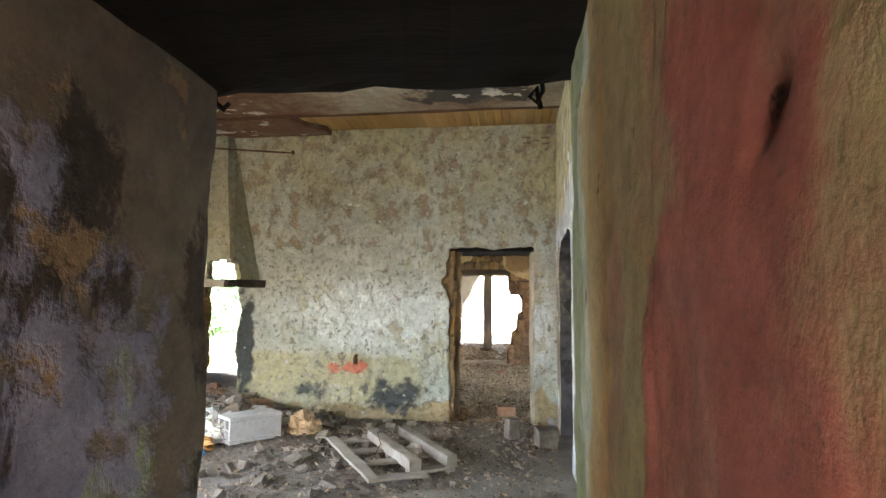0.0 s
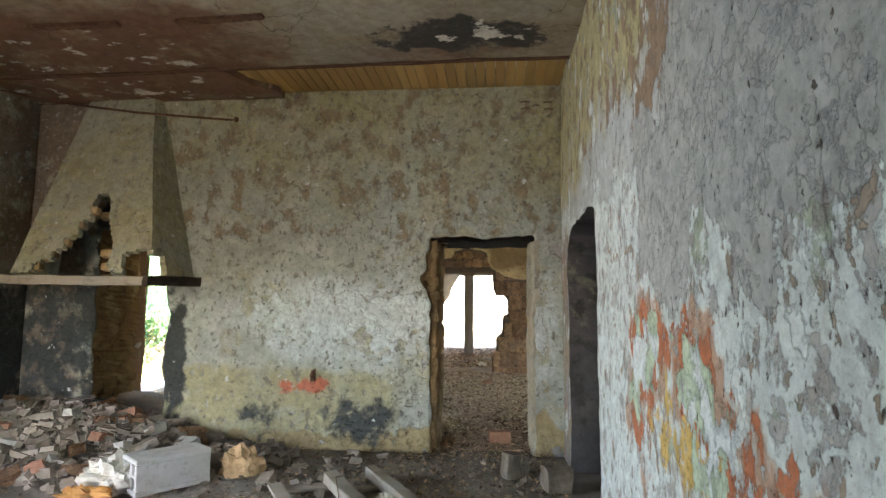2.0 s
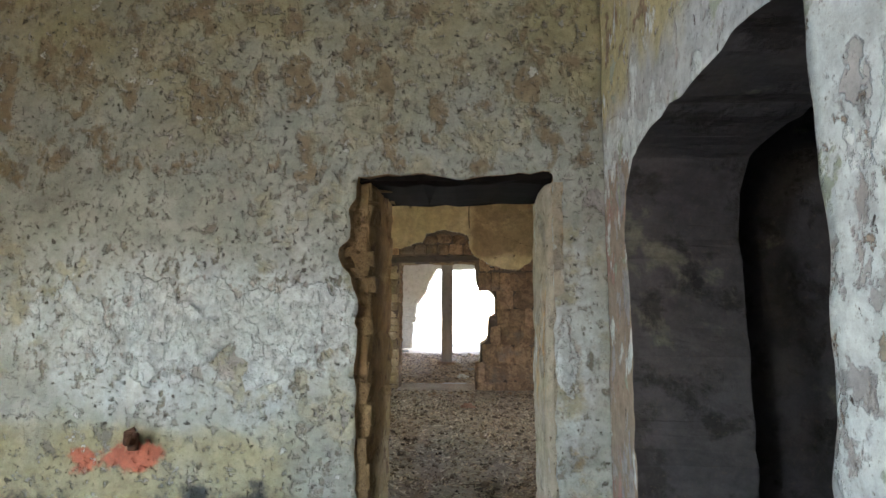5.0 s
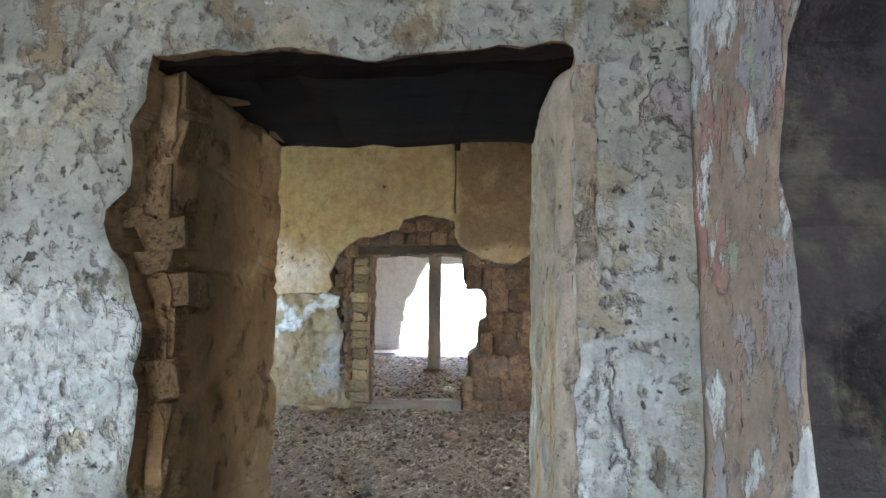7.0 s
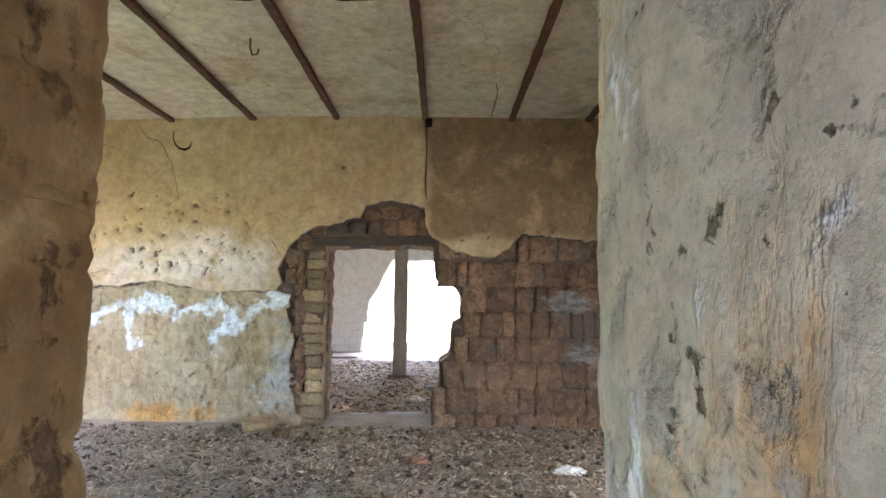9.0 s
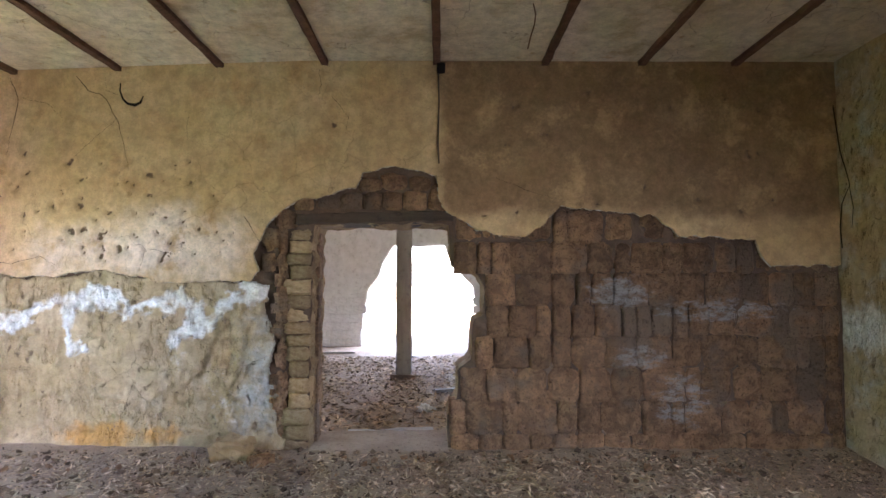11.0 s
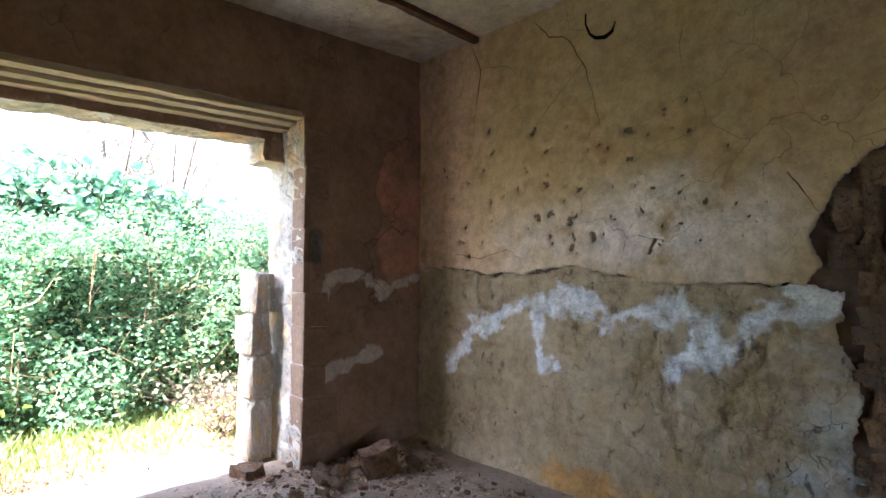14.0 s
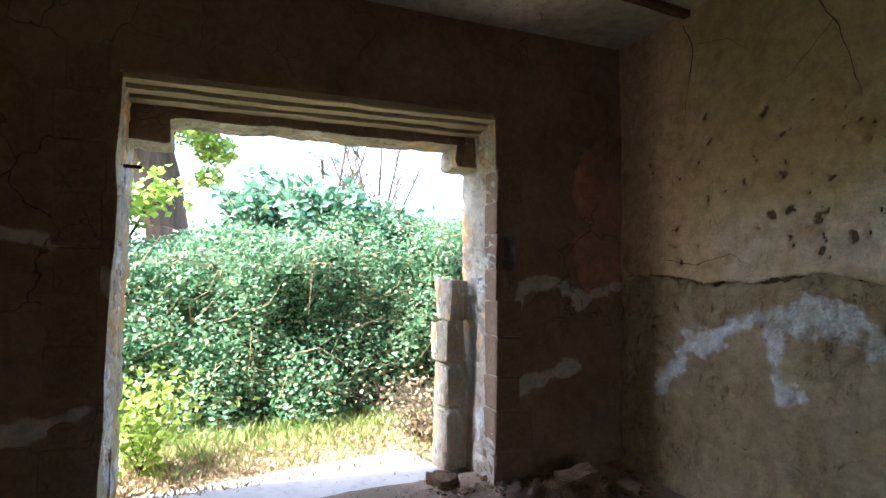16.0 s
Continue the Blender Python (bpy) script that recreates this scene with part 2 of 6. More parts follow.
def simple(name, a, b, scale=6.0, rough=0.85, distance=0.006, stretch=(1, 1, 1), vary=0.0, island=False, metal=0.0, dark=(0.05, 0.04, 0.03), stain=0.4):
    n = Nodes(name)
    f = n.noise(scale, 7, 0.65, stretch)
    g = n.noise(scale * 9, 5, 0.7, stretch, shift=2.0)
    col = n.mix(n.range(f, 0.3, 0.7), a, b)
    col = n.mix(n.math("MULTIPLY", n.range(n.noise(scale * 2.3, 6, 0.7, shift=7.0), 0.52, 0.68), stain), col, dark)
    if vary:
        r = n.range(n.rand(island), 0.0, 1.0, 1.0 - vary, 1.0 + vary)
        hs = n.t.nodes.new("ShaderNodeHueSaturation")
        n.link(r, hs.inputs["Value"])
        n.link(col, hs.inputs["Color"])
        col = hs.outputs[0]
    h = n.math("ADD", n.math("MULTIPLY", f, 0.8), n.math("MULTIPLY", g, 0.35))
    return n.finish(col, rough, h, distance, 0.9, metal)


V1 = (1, 1, 1)
M = {}
M["limewash"] = layered("limewash_peeling", ((0.38, 0.40, 0.36), (0.47, 0.50, 0.46)), [
    ((0.37, 0.345, 0.215), "ochre", 1.6, 0.85, 0.22, 0.0, V1),
    ((0.56, 0.61, 0.62), "blue", 2.2, 0.86, 0.2, 0.2, V1),
    ((0.26, 0.22, 0.15), "spots", 6.5, 1.0, 0.05, -0.4, (1, 1, 0.75)),
    # Brown dirt, also carrying painted shade in the corner and towards the ceiling.
    ((0.20, 0.155, 0.12), "dirt_and_shade", 1.8, 0.86, 0.16, 0.0, V1),
    ((0.40, 0.39, 0.30), "", 4.0, 0.60, 0.06, -0.3, V1),
    ((0.24, 0.23, 0.19), "", 13.0, 0.62, 0.04, -0.4, (1, 1, 0.8)),
    ((0.42, 0.40, 0.38), "blue", 14.0, 1.12, 0.06, -0.4, (1, 1, 0.7)),
    ((0.38, 0.38, 0.35), "", 19.0, 0.61, 0.05, -0.4, V1),
    ((0.15, 0.14, 0.12), "", 26.0, 0.655, 0.03, -0.8, V1),
    ((0.34, 0.275, 0.155), "earth", 6.0, 0.97, 0.08, -0.9, V1),
    ((0.46, 0.15, 0.09), "red", 5.0, 0.98, 0.05, -0.2, V1),
    ((0.06, 0.066, 0.065), "soot", 6.0, 0.94, 0.10, 0.1, V1),
    ((0.64, 0.67, 0.65), "", 9.0, 0.67, 0.015, 0.5, V1),
    ((0.60, 0.65, 0.66), "blue", 3.4, 1.04, 0.012, 0.7, (1, 1, 0.7)),
    ((0.34, 0.325, 0.32), "door", 3.6, 1.02, 0.014, -0.7, (1, 1, 0.7)),
    ((0.42, 0.27, 0.21), "door", 6.5, 1.07, 0.02, -0.6, (1, 1, 0.6)),
    ((0.20, 0.16, 0.12), "door", 11.0, 1.13, 0.015, -1.2, V1),
], distance=0.014)
M["east_paint"] = layered("painted_plaster_peeling", ((0.48, 0.50, 0.49), (0.57, 0.60, 0.60)), [
    ((0.60, 0.65, 0.64), "blue", 3.4, 0.98, 0.015, 0.5, V1),
    ((0.46, 0.42, 0.24), "ochre", 2.4, 0.88, 0.12, -0.2, (1, 1, 0.6)),
    ((0.29, 0.21, 0.145), "spots", 7.0, 0.97, 0.025, -0.6, (1, 1, 0.7)),
    ((0.40, 0.40, 0.39), "blue", 8.0, 1.235, 0.02, -0.4, (1, 1, 0.8)),
    ((0.34, 0.28, 0.22), "blue", 13.0, 1.27, 0.02, -0.6, (1, 1, 0.7)),
    ((0.44, 0.30, 0.22), "red", 5.0, 0.93, 0.05, -0.3, (1, 1, 0.6)),
    ((0.47, 0.17, 0.085), "red", 7.0, 0.99, 0.02, -0.5, (1, 1, 0.6)),
    ((0.60, 0.42, 0.14), "yellow", 7.2, 1.0, 0.03, -0.2, (1, 1, 0.6)),
    ((0.46, 0.55, 0.42), "red", 6.2, 1.06, 0.012, 0.5, (1, 1, 0.7)),
    ((0.40, 0.26, 0.22), "door", 6.5, 1.06, 0.02, -0.5, (1, 1, 0.5)),
    ((0.36, 0.35, 0.36), "door", 3.4, 1.05, 0.014, -0.6, (1, 1, 0.6)),
    ((0.36, 0.40, 0.32), "", 4.7, 0.64, 0.02, 0.2, V1),
    ((0.40, 0.38, 0.36), "", 12.0, 0.62, 0.04, -0.5, (1, 1, 0.7)),
    ((0.67, 0.71, 0.70), "", 5.4, 0.60, 0.02, 0.6, (1, 1, 0.6)),
    ((0.40, 0.41, 0.40), "grey", 9.0, 1.0, 0.012, 0.7, (1, 1, 0.6)),
    ((0.30, 0.27, 0.25), "", 9.0, 0.69, 0.015, -0.6, (1.4, 1.4, 0.6)),
    ((0.12, 0.10, 0.085), "", 21.0, 0.665, 0.02, -0.9, (1.2, 1.2, 0.8)),
    ((0.66, 0.70, 0.70), "red", 7.6, 1.10, 0.012, 0.7, (1, 1, 0.6)),
], distance=0.011)
M["yellow_plaster"] = layered("ochre_plaster", ((0.50, 0.365, 0.19), (0.58, 0.44, 0.25)), [
    ((0.68, 0.58, 0.50), "pale", 1.5, 0.9, 0.2, 0.0, V1),
    ((0.56, 0.40, 0.26), "pink", 1.2, 0.9, 0.2, 0.0, V1),
    # Brown layer that paints the dimming of the light into the plaster.
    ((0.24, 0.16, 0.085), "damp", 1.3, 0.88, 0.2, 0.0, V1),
    ((0.42, 0.29, 0.15), "", 3.1, 0.6, 0.1, 0.0, V1),
    ((0.16, 0.11, 0.07), "hole", 30.0, 1.08, 0.14, -1.2, V1),
], crack=(2.4, 0.004, 0.35), grain=30, distance=0.008)
M["eroded"] = layered("eroded_render", ((0.40, 0.305, 0.17), (0.48, 0.385, 0.245)), [
    ((0.36, 0.27, 0.15), "", 4.0, 0.55, 0.08, -0.6, (1, 1, 0.6)),
    ((0.40, 0.40, 0.38), "grey", 3.0, 0.92, 0.14, 0.2, V1),
    ((0.46, 0.26, 0.08), "rust", 3.0, 0.95, 0.12, 0.0, V1),
    ((0.055, 0.055, 0.05), "soot", 4.0, 0.97, 0.06, 0.0, V1),
    ((0.25, 0.19, 0.125), "", 9.0, 0.655, 0.04, -0.7, (1.2, 1, 0.7)),
    ((0.17, 0.12, 0.075), "", 17.0, 0.68, 0.03, -0.9, (1.2, 1, 0.8)),
    ((0.62, 0.61, 0.58), "salt", 5.0, 0.84, 0.16, 0.1, V1),
    ((0.78, 0.81, 0.83), "salt", 16.0, 0.97, 0.2, 0.3, (0.7, 1, 1)),
], crack=(3.4, 0.005, 0.4), grain=15, distance=0.045)


def adobe_material():
    n = Nodes("adobe_block")
    n.coord = n.t.nodes.new("ShaderNodeNewGeometry").outputs["Position"]
    f, g = n.noise(9, 7, 0.7, distort=0.6), n.noise(38, 6, 0.8, shift=2.0)
    col = n.mix(n.range(f, 0.38, 0.62), (0.28, 0.165, 0.095), (0.53, 0.325, 0.18))
    col = n.mix(n.range(n.noise(1.7, 4, 0.6, shift=5.0), 0.5, 0.62), col, (0.31, 0.225, 0.16))
    col = n.mix(n.range(g, 0.56, 0.7), col, (0.12, 0.08, 0.055))
    col = n.mix(n.math("MULTIPLY", n.range(n.noise(16, 6, 0.7, shift=7.0), 0.5, 0.7), 0.5), col, (0.18, 0.13, 0.09))
    hs = n.t.nodes.new("ShaderNodeHueSaturation")
    n.link(n.range(n.rand(), 0, 1, 0.80, 1.18), hs.inputs["Value"])
    n.link(col, hs.inputs["Color"])
    # salt bloom: a few cloudy patches on the blocks
    xyz = n.t.nodes.new("ShaderNodeSeparateXYZ")
    n.link(n.coord, xyz.inputs[0])
    spread = 0.0
    for cx, cz, sx, sz in ((1.66, 1.45, 0.26, 0.13), (2.6, 1.29, 0.5, 0.09), (1.85, 0.86, 0.22, 0.09), (2.2, 0.5, 0.2, 0.2)):
        a = n.math("MULTIPLY", n.math("SUBTRACT", xyz.outputs[0], cx), 1 / sx)
        b = n.math("MULTIPLY", n.math("SUBTRACT", xyz.outputs[2], cz), 1 / sz)
        d = n.math("ADD", n.math("MULTIPLY", a, a), n.math("MULTIPLY", b, b))
        spread = n.math("MAXIMUM", n.range(d, 0.0, 3.0, 1.0, 0.0), spread)
    bloom = n.range(n.math("ADD", n.math("MULTIPLY", spread, 0.24), n.noise(11, 8, 0.75, (0.6, 1, 1.6), shift=1.0)), 0.62, 0.86)
    col = n.mix(n.math("MULTIPLY", bloom, 0.8), hs.outputs[0], (0.66, 0.66, 0.66))
    pits = n.range(n.noise(60, 4, 0.7, (1, 1, 0.7), shift=3.0), 0.55, 0.66)
    col = n.mix(n.math("MULTIPLY", pits, 0.75), col, (0.09, 0.06, 0.04))
    return n.finish(col, 0.95, n.math("SUBTRACT", n.math("ADD", f, n.math("MULTIPLY", g, 0.8)), n.math("MULTIPLY", pits, 0.5)), 0.08, 1.0)


M["adobe"] = adobe_material()
M["adobe_salt"] = layered("adobe_wall_bed", ((0.11, 0.075, 0.05), (0.16, 0.11, 0.075)), [
    ((0.16, 0.11, 0.075), "", 5, 0.58, 0.08, -0.4, V1)], grain=14, distance=0.02)
M["pier_brick"] = simple("ochre_brick", (0.32, 0.22, 0.115), (0.47, 0.36, 0.21), 5, 0.95, 0.03, vary=0.3, dark=(0.22, 0.15, 0.09), stain=0.7)
M["reveal_brown"] = layered("earthen_reveal", ((0.27, 0.175, 0.085), (0.36, 0.25, 0.13)), [
    ((0.44, 0.34, 0.20), "", 2.2, 0.62, 0.08, 0.2, V1), ((0.16, 0.10, 0.06), "", 9, 0.6, 0.05, -0.5, V1)], crack=(4.0, 0.005, 0.5), grain=26, distance=0.03)
M["reveal_pale"] = layered("pale_reveal", ((0.44, 0.39, 0.30), (0.52, 0.48, 0.39)), [
    ((0.54, 0.36, 0.18), "", 2.6, 0.57, 0.06, -0.4, (1, 1, 0.5)), ((0.60, 0.61, 0.60), "", 3.0, 0.60, 0.03, 0.4, (1, 1, 0.6)),
    ((0.36, 0.33, 0.28), "", 5.0, 0.58, 0.05, -0.5, V1), ((0.20, 0.15, 0.10), "", 17, 0.66, 0.03, -0.9, V1)], grain=16, distance=0.03)
M["store_dark"] = layered("dark_grey_plaster", ((0.085, 0.08, 0.085), (0.12, 0.112, 0.115)), [
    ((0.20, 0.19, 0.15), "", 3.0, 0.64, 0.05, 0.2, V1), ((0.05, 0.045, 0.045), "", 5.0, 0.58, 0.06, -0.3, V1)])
M["west_wall"] = layered("dark_earthen_wall", ((0.24, 0.155, 0.10), (0.32, 0.215, 0.145)), [
    ((0.40, 0.20, 0.135), "pink", 2.0, 0.9, 0.12, 0.2, V1),
    ((0.48, 0.42, 0.36), "salt", 7.0, 0.94, 0.1, 0.2, V1),
    ((0.06, 0.05, 0.045), "soot", 3.0, 0.95, 0.12, 0.0, V1)], crack=(1.9, 0.01, 0.7), grain=14, distance=0.018)
M["entry_left"] = layered("flaking_grey_paint", ((0.17, 0.14, 0.11), (0.24, 0.20, 0.15)), [
    ((0.27, 0.27, 0.37), "", 1.9, 0.53, 0.03, 0.3, V1),
    ((0.30, 0.34, 0.20), "", 2.7, 0.63, 0.03, 0.2, (1, 1, 0.6)),
    ((0.07, 0.055, 0.045), "", 2.3, 0.54, 0.03, -0.5, (1, 1, 0.7)),
    ((0.30, 0.21, 0.12), "", 3.7, 0.64, 0.03, -0.3, V1)], distance=0.015)
M["entry_right"] = layered("red_and_yellow_paint", ((0.42, 0.36, 0.18), (0.50, 0.40, 0.22)), [
    ((0.54, 0.33, 0.12), "", 2.0, 0.56, 0.1, 0.0, (1, 1, 0.4)),
    ((0.42, 0.14, 0.105), "red", 3.0, 0.92, 0.06, 0.2, (1, 1, 0.6)),
    ((0.40, 0.42, 0.34), "edge", 3.0, 0.92, 0.1, 0.2, (1, 1, 0.4)),
    ((0.42, 0.24, 0.15), "", 3.0, 0.60, 0.08, -0.2, (1, 1, 0.7)),
    ((0.24, 0.26, 0.15), "edge", 4.0, 0.98, 0.08, 0.2, (1, 1, 0.4)),
    ((0.05, 0.035, 0.03), "hole", 40.0, 1.0, 0.1, -0.5, V1),
    ((0.14, 0.10, 0.07), "", 7.0, 0.68, 0.03, -0.6, V1)], distance=0.012)
M["ceiling_old"] = layered("stained_ceiling_plaster", ((0.29, 0.255, 0.19), (0.38, 0.34, 0.27)), [
    ((0.17, 0.095, 0.062), "rust", 2.0, 0.92, 0.16, 0.0, (0.6, 1, 1)),
    ((0.055, 0.05, 0.045), "dark", 3.2, 0.98, 0.04, -0.3, V1),
    ((0.62, 0.60, 0.54), "flake", 6.0, 1.02, 0.02, 0.5, (0.7, 1, 1)),
    ((0.27, 0.22, 0.15), "", 2.6, 0.6, 0.1, 0.0, V1)], crack=(2.0, 0.01, 0.6))
M["ceiling_cream"] = layered("cream_ceiling_plaster", ((0.60, 0.53, 0.40), (0.68, 0.62, 0.50)), [
    ((0.40, 0.33, 0.22), "", 1.8, 0.6, 0.1, 0.0, V1), ((0.45, 0.36, 0.24), "", 7, 0.66, 0.04, -0.3, V1)], crack=(2.0, 0.008, 0.5))
M["pine"] = simple("varnished_pine_boards", (0.36, 0.21, 0.07), (0.46, 0.30, 0.115), 3, 0.55, 0.002, (1, 0.08, 1), vary=0.15, island=True, dark=(0.35, 0.2, 0.07), stain=0.25)
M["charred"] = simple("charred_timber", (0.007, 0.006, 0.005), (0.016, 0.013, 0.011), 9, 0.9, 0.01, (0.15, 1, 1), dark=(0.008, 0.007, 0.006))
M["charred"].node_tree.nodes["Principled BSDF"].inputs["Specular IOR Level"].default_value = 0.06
M["rust"] = simple("rusted_iron", (0.09, 0.045, 0.03), (0.17, 0.09, 0.055), 14, 0.8, 0.003, metal=0.2)
M["dark_wood"] = simple("dark_timber", (0.05, 0.035, 0.026), (0.10, 0.075, 0.055), 6, 0.9, 0.008, (0.15, 1, 1), dark=(0.02, 0.016, 0.013))
M["grey_wood"] = simple("weathered_grey_wood", (0.30, 0.26, 0.215), (0.42, 0.385, 0.33), 4, 0.85, 0.004, (0.12, 1, 1), vary=0.15, dark=(0.14, 0.11, 0.085))
M["pale_board"] = simple("limewashed_board", (0.36, 0.29, 0.18), (0.52, 0.44, 0.30), 5, 0.9, 0.012, (1, 0.15, 1), vary=0.12, dark=(0.2, 0.16, 0.11))
M["post"] = simple("weathered_post", (0.22, 0.19, 0.15), (0.33, 0.29, 0.24), 5, 0.9, 0.008, (1, 1, 0.15), dark=(0.10, 0.08, 0.06))
M["concrete"] = simple("pale_concrete", (0.50, 0.49, 0.46), (0.62, 0.61, 0.58), 5, 0.9, 0.006, dark=(0.28, 0.26, 0.22), stain=0.5)
M["scrawl"] = simple("faded_brown_paint", (0.13, 0.09, 0.065), (0.22, 0.17, 0.12), 20, 0.95, 0.002)
M["rubble"] = simple("broken_masonry", (0.19, 0.16, 0.125), (0.33, 0.29, 0.24), 8, 0.95, 0.01, vary=0.3, island=True, dark=(0.2, 0.16, 0.12))
M["red_brick"] = simple("old_red_brick", (0.30, 0.15, 0.095), (0.40, 0.23, 0.15), 9, 0.92, 0.006, vary=0.2, dark=(0.16, 0.1, 0.07))
M["paper"] = simple("crumpled_brown_paper", (0.55, 0.37, 0.20), (0.64, 0.46, 0.27), 5, 0.7, 0.004, dark=(0.36, 0.22, 0.10))
M["orange_bag"] = simple("orange_sack", (0.52, 0.25, 0.07), (0.60, 0.33, 0.11), 5, 0.6, 0.004, dark=(0.3, 0.14, 0.04))
M["cloth"] = simple("dirty_white_sheeting", (0.66, 0.62, 0.53), (0.76, 0.73, 0.66), 5, 0.65, 0.004, dark=(0.45, 0.38, 0.28))
M["blue_plastic"] = simple("blue_plastic", (0.05, 0.24, 0.50), (0.08, 0.30, 0.58), 5, 0.4, 0.002)
M["yellow_foam"] = simple("yellow_foam", (0.60, 0.45, 0.08), (0.68, 0.53, 0.14), 8, 0.9, 0.006)


def floor_material(name, a, b, c):
    n = Nodes(name)
    f = n.noise(2.0, 6, 0.65)
    g = n.noise(28, 6, 0.75, shift=4.0)
    s = n.noise(70, 3, 0.8, (1, 0.35, 1), shift=6.0)
    col = n.mix(n.range(f, 0.35, 0.65), a, b)
    col = n.mix(n.range(g, 0.55, 0.66), col, c)
    col = n.mix(n.math("MULTIPLY", n.range(s, 0.6, 0.7), 0.6), col, tuple(x * 2.2 for x in a))
    h = n.math("ADD", g, n.math("MULTIPLY", s, 0.5))
    return n.finish(col, 0.95, h, 0.025, 1.0)


M["dirt_floor"] = floor_material("dung_and_straw_floor", (0.32, 0.235, 0.165), (0.44, 0.34, 0.24), (0.13, 0.09, 0.06))
M["kitchen_floor"] = floor_material("dusty_concrete_floor", (0.26, 0.23, 0.19), (0.36, 0.33, 0.29), (0.17, 0.135, 0.10))
M["litter"] = simple("dry_leaf_litter", (0.28, 0.19, 0.115), (0.48, 0.36, 0.23), 3, 0.9, 0.0, vary=0.75, island=True)
M["clod"] = simple("dung_and_earth_clods", (0.13, 0.09, 0.06), (0.25, 0.18, 0.12), 9, 0.95, 0.008, vary=0.5, island=True)
M["straw"] = simple("pale_straw", (0.46, 0.36, 0.24), (0.64, 0.53, 0.38), 3, 0.85, 0.0, vary=0.4, island=True)
M["slab"] = simple("sunlit_concrete_slab", (0.60, 0.58, 0.52), (0.70, 0.68, 0.63), 4, 0.9, 0.006, dark=(0.38, 0.33, 0.26))
M["earth"] = floor_material("leafy_soil", (0.20, 0.15, 0.09), (0.30, 0.24, 0.15), (0.12, 0.09, 0.05))

# ---- structure ----


def G(x, z, cx, cz, sx, sz):
    return np.exp(-((x - cx) / sx) ** 2 - ((z - cz) / sz) ** 2)


def uneven(seed, amp=0.012, scale=1.6):
    return lambda u, v: (fbm(u, v, scale, seed) - 0.5) * 2 * amp + (fbm(u, v, 9, seed + 7, 3) - 0.5) * amp * 0.5


def shift(points, du, dv=0.0):
    return [(x - du, z - dv) for x, z in points]


def curve_dist(x, z, pts):
    best = np.full(np.shape(x), 9.0)
    for (x1, z1), (x2, z2) in zip(pts, pts[1:]):
        dx, dz = x2 - x1, z2 - z1
        f = np.clip(((x - x1) * dx + (z - z1) * dz) / (dx * dx + dz * dz), 0, 1)
        best = np.minimum(best, np.hypot(x - x1 - f * dx, z - z1 - f * dz))
    return best


# entry room and the wall between it and the kitchen
ENTRY = rag([(-0.44, -0.1), (-0.44, 2.06), (0.47, 2.06), (0.47, -0.1)], 0.2, 0.01, 3)
sheet("wall_entry_north", (-5.4, 0.90, 0), (1, 0, 0), 6.8, 3.75, 0.06, [shift(ENTRY, -5.4), shift([(-4.65, 0.45), (-4.65, 2.3), (-3.15, 2.3), (-3.15, 0.45)], -5.4)], 0.66,
      [M["entry_left"], M["entry_left"], M["limewash"]], uneven(2))
sheet("wall_entry_reveal_west", (-0.43, 0.89, 0), (0, 1, 0), 0.69, 2.06, 0.02, [], 0.04, [M["entry_left"], M["entry_left"]], lambda u, v: (fbm(u, v, 3, 5) - 0.5) * 0.03 + 0.012 + 0.03 * smooth(np.abs(u - 0.70 + 0.02 * np.sin(v * 9)), 0.0, 0.05))


def entry_hole(u, v):
    du, dv = u + (fbm(u, v, 30, 38) - 0.5) * 0.02, v + (fbm(u, v, 30, 48) - 0.5) * 0.02
    return np.maximum(G(du, dv, 0.978, 1.523, 0.012, 0.014), np.maximum(G(du, dv, 0.938, 1.571, 0.005, 0.005), 0.7 * G(du, dv, 0.998, 1.535, 0.008, 0.007)))


sheet("wall_entry_reveal_east", (0.475, 1.57, 0), (0, -1, 0), 3.4, 2.06, 0.015, [], 0.04, [M["entry_right"], M["entry_right"]],
      lambda u, v: (fbm(u, v, 2.5, 8) - 0.5) * 0.03 + (fbm(u, v, 14, 18) - 0.5) * 0.008 + 0.01 + 0.02 * smooth(u, 0.0, 0.06) - 0.006 * np.exp(-((u - 0.74 - 0.05 * (fbm(u, v, 3, 28) - 0.5)) / 0.014) ** 2) - 0.012 * entry_hole(u, v),
      [("hole", lambda u, v: 0.8 * entry_hole(u, v)), ("red", lambda u, v: -0.3 + 0.8 * np.maximum(smooth(u + (fbm(u, v, 3, 4) - 0.5) * 0.3, 0.78, 0.92), smooth(u + (fbm(u, v, 3, 4) - 0.5) * 0.3, 0.5, 0.75) * (1 - smooth(v + (fbm(u, v, 4, 9) - 0.5) * 0.5, 1.4, 1.75)))),
       ("edge", lambda u, v: 0.62 * (1 - smooth(u + (fbm(u, v, 4, 14) - 0.5) * 0.2, 0.15, 0.45)))])
sheet("wall_entry_east", (0.48, 1.1, 2.06), (0, -1, 0), 3.1, 1.2, 0.1, [], 0.3, [M["entry_right"], M["entry_right"]], attrs=[("red", lambda u, v: 0.1), ("edge", lambda u, v: -0.4)])
sheet("wall_entry_west", (-3, -2, 0), (0, 1, 0), 3.1, 3.3, 0.1, [], 0.3, [M["entry_left"], M["entry_left"]])
# Unseen opening behind the camera, added for the entry lamp.
SOUTH = [(0.4, -0.1), (0.4, 1.9), (0.82, 1.9), (0.82, -0.1)]
sheet("wall_entry_south", (0.54, -2, 0), (-1, 0, 0), 3.54, 3.3, 0.1, [SOUTH], 0.4, [M["entry_left"], M["entry_left"]])
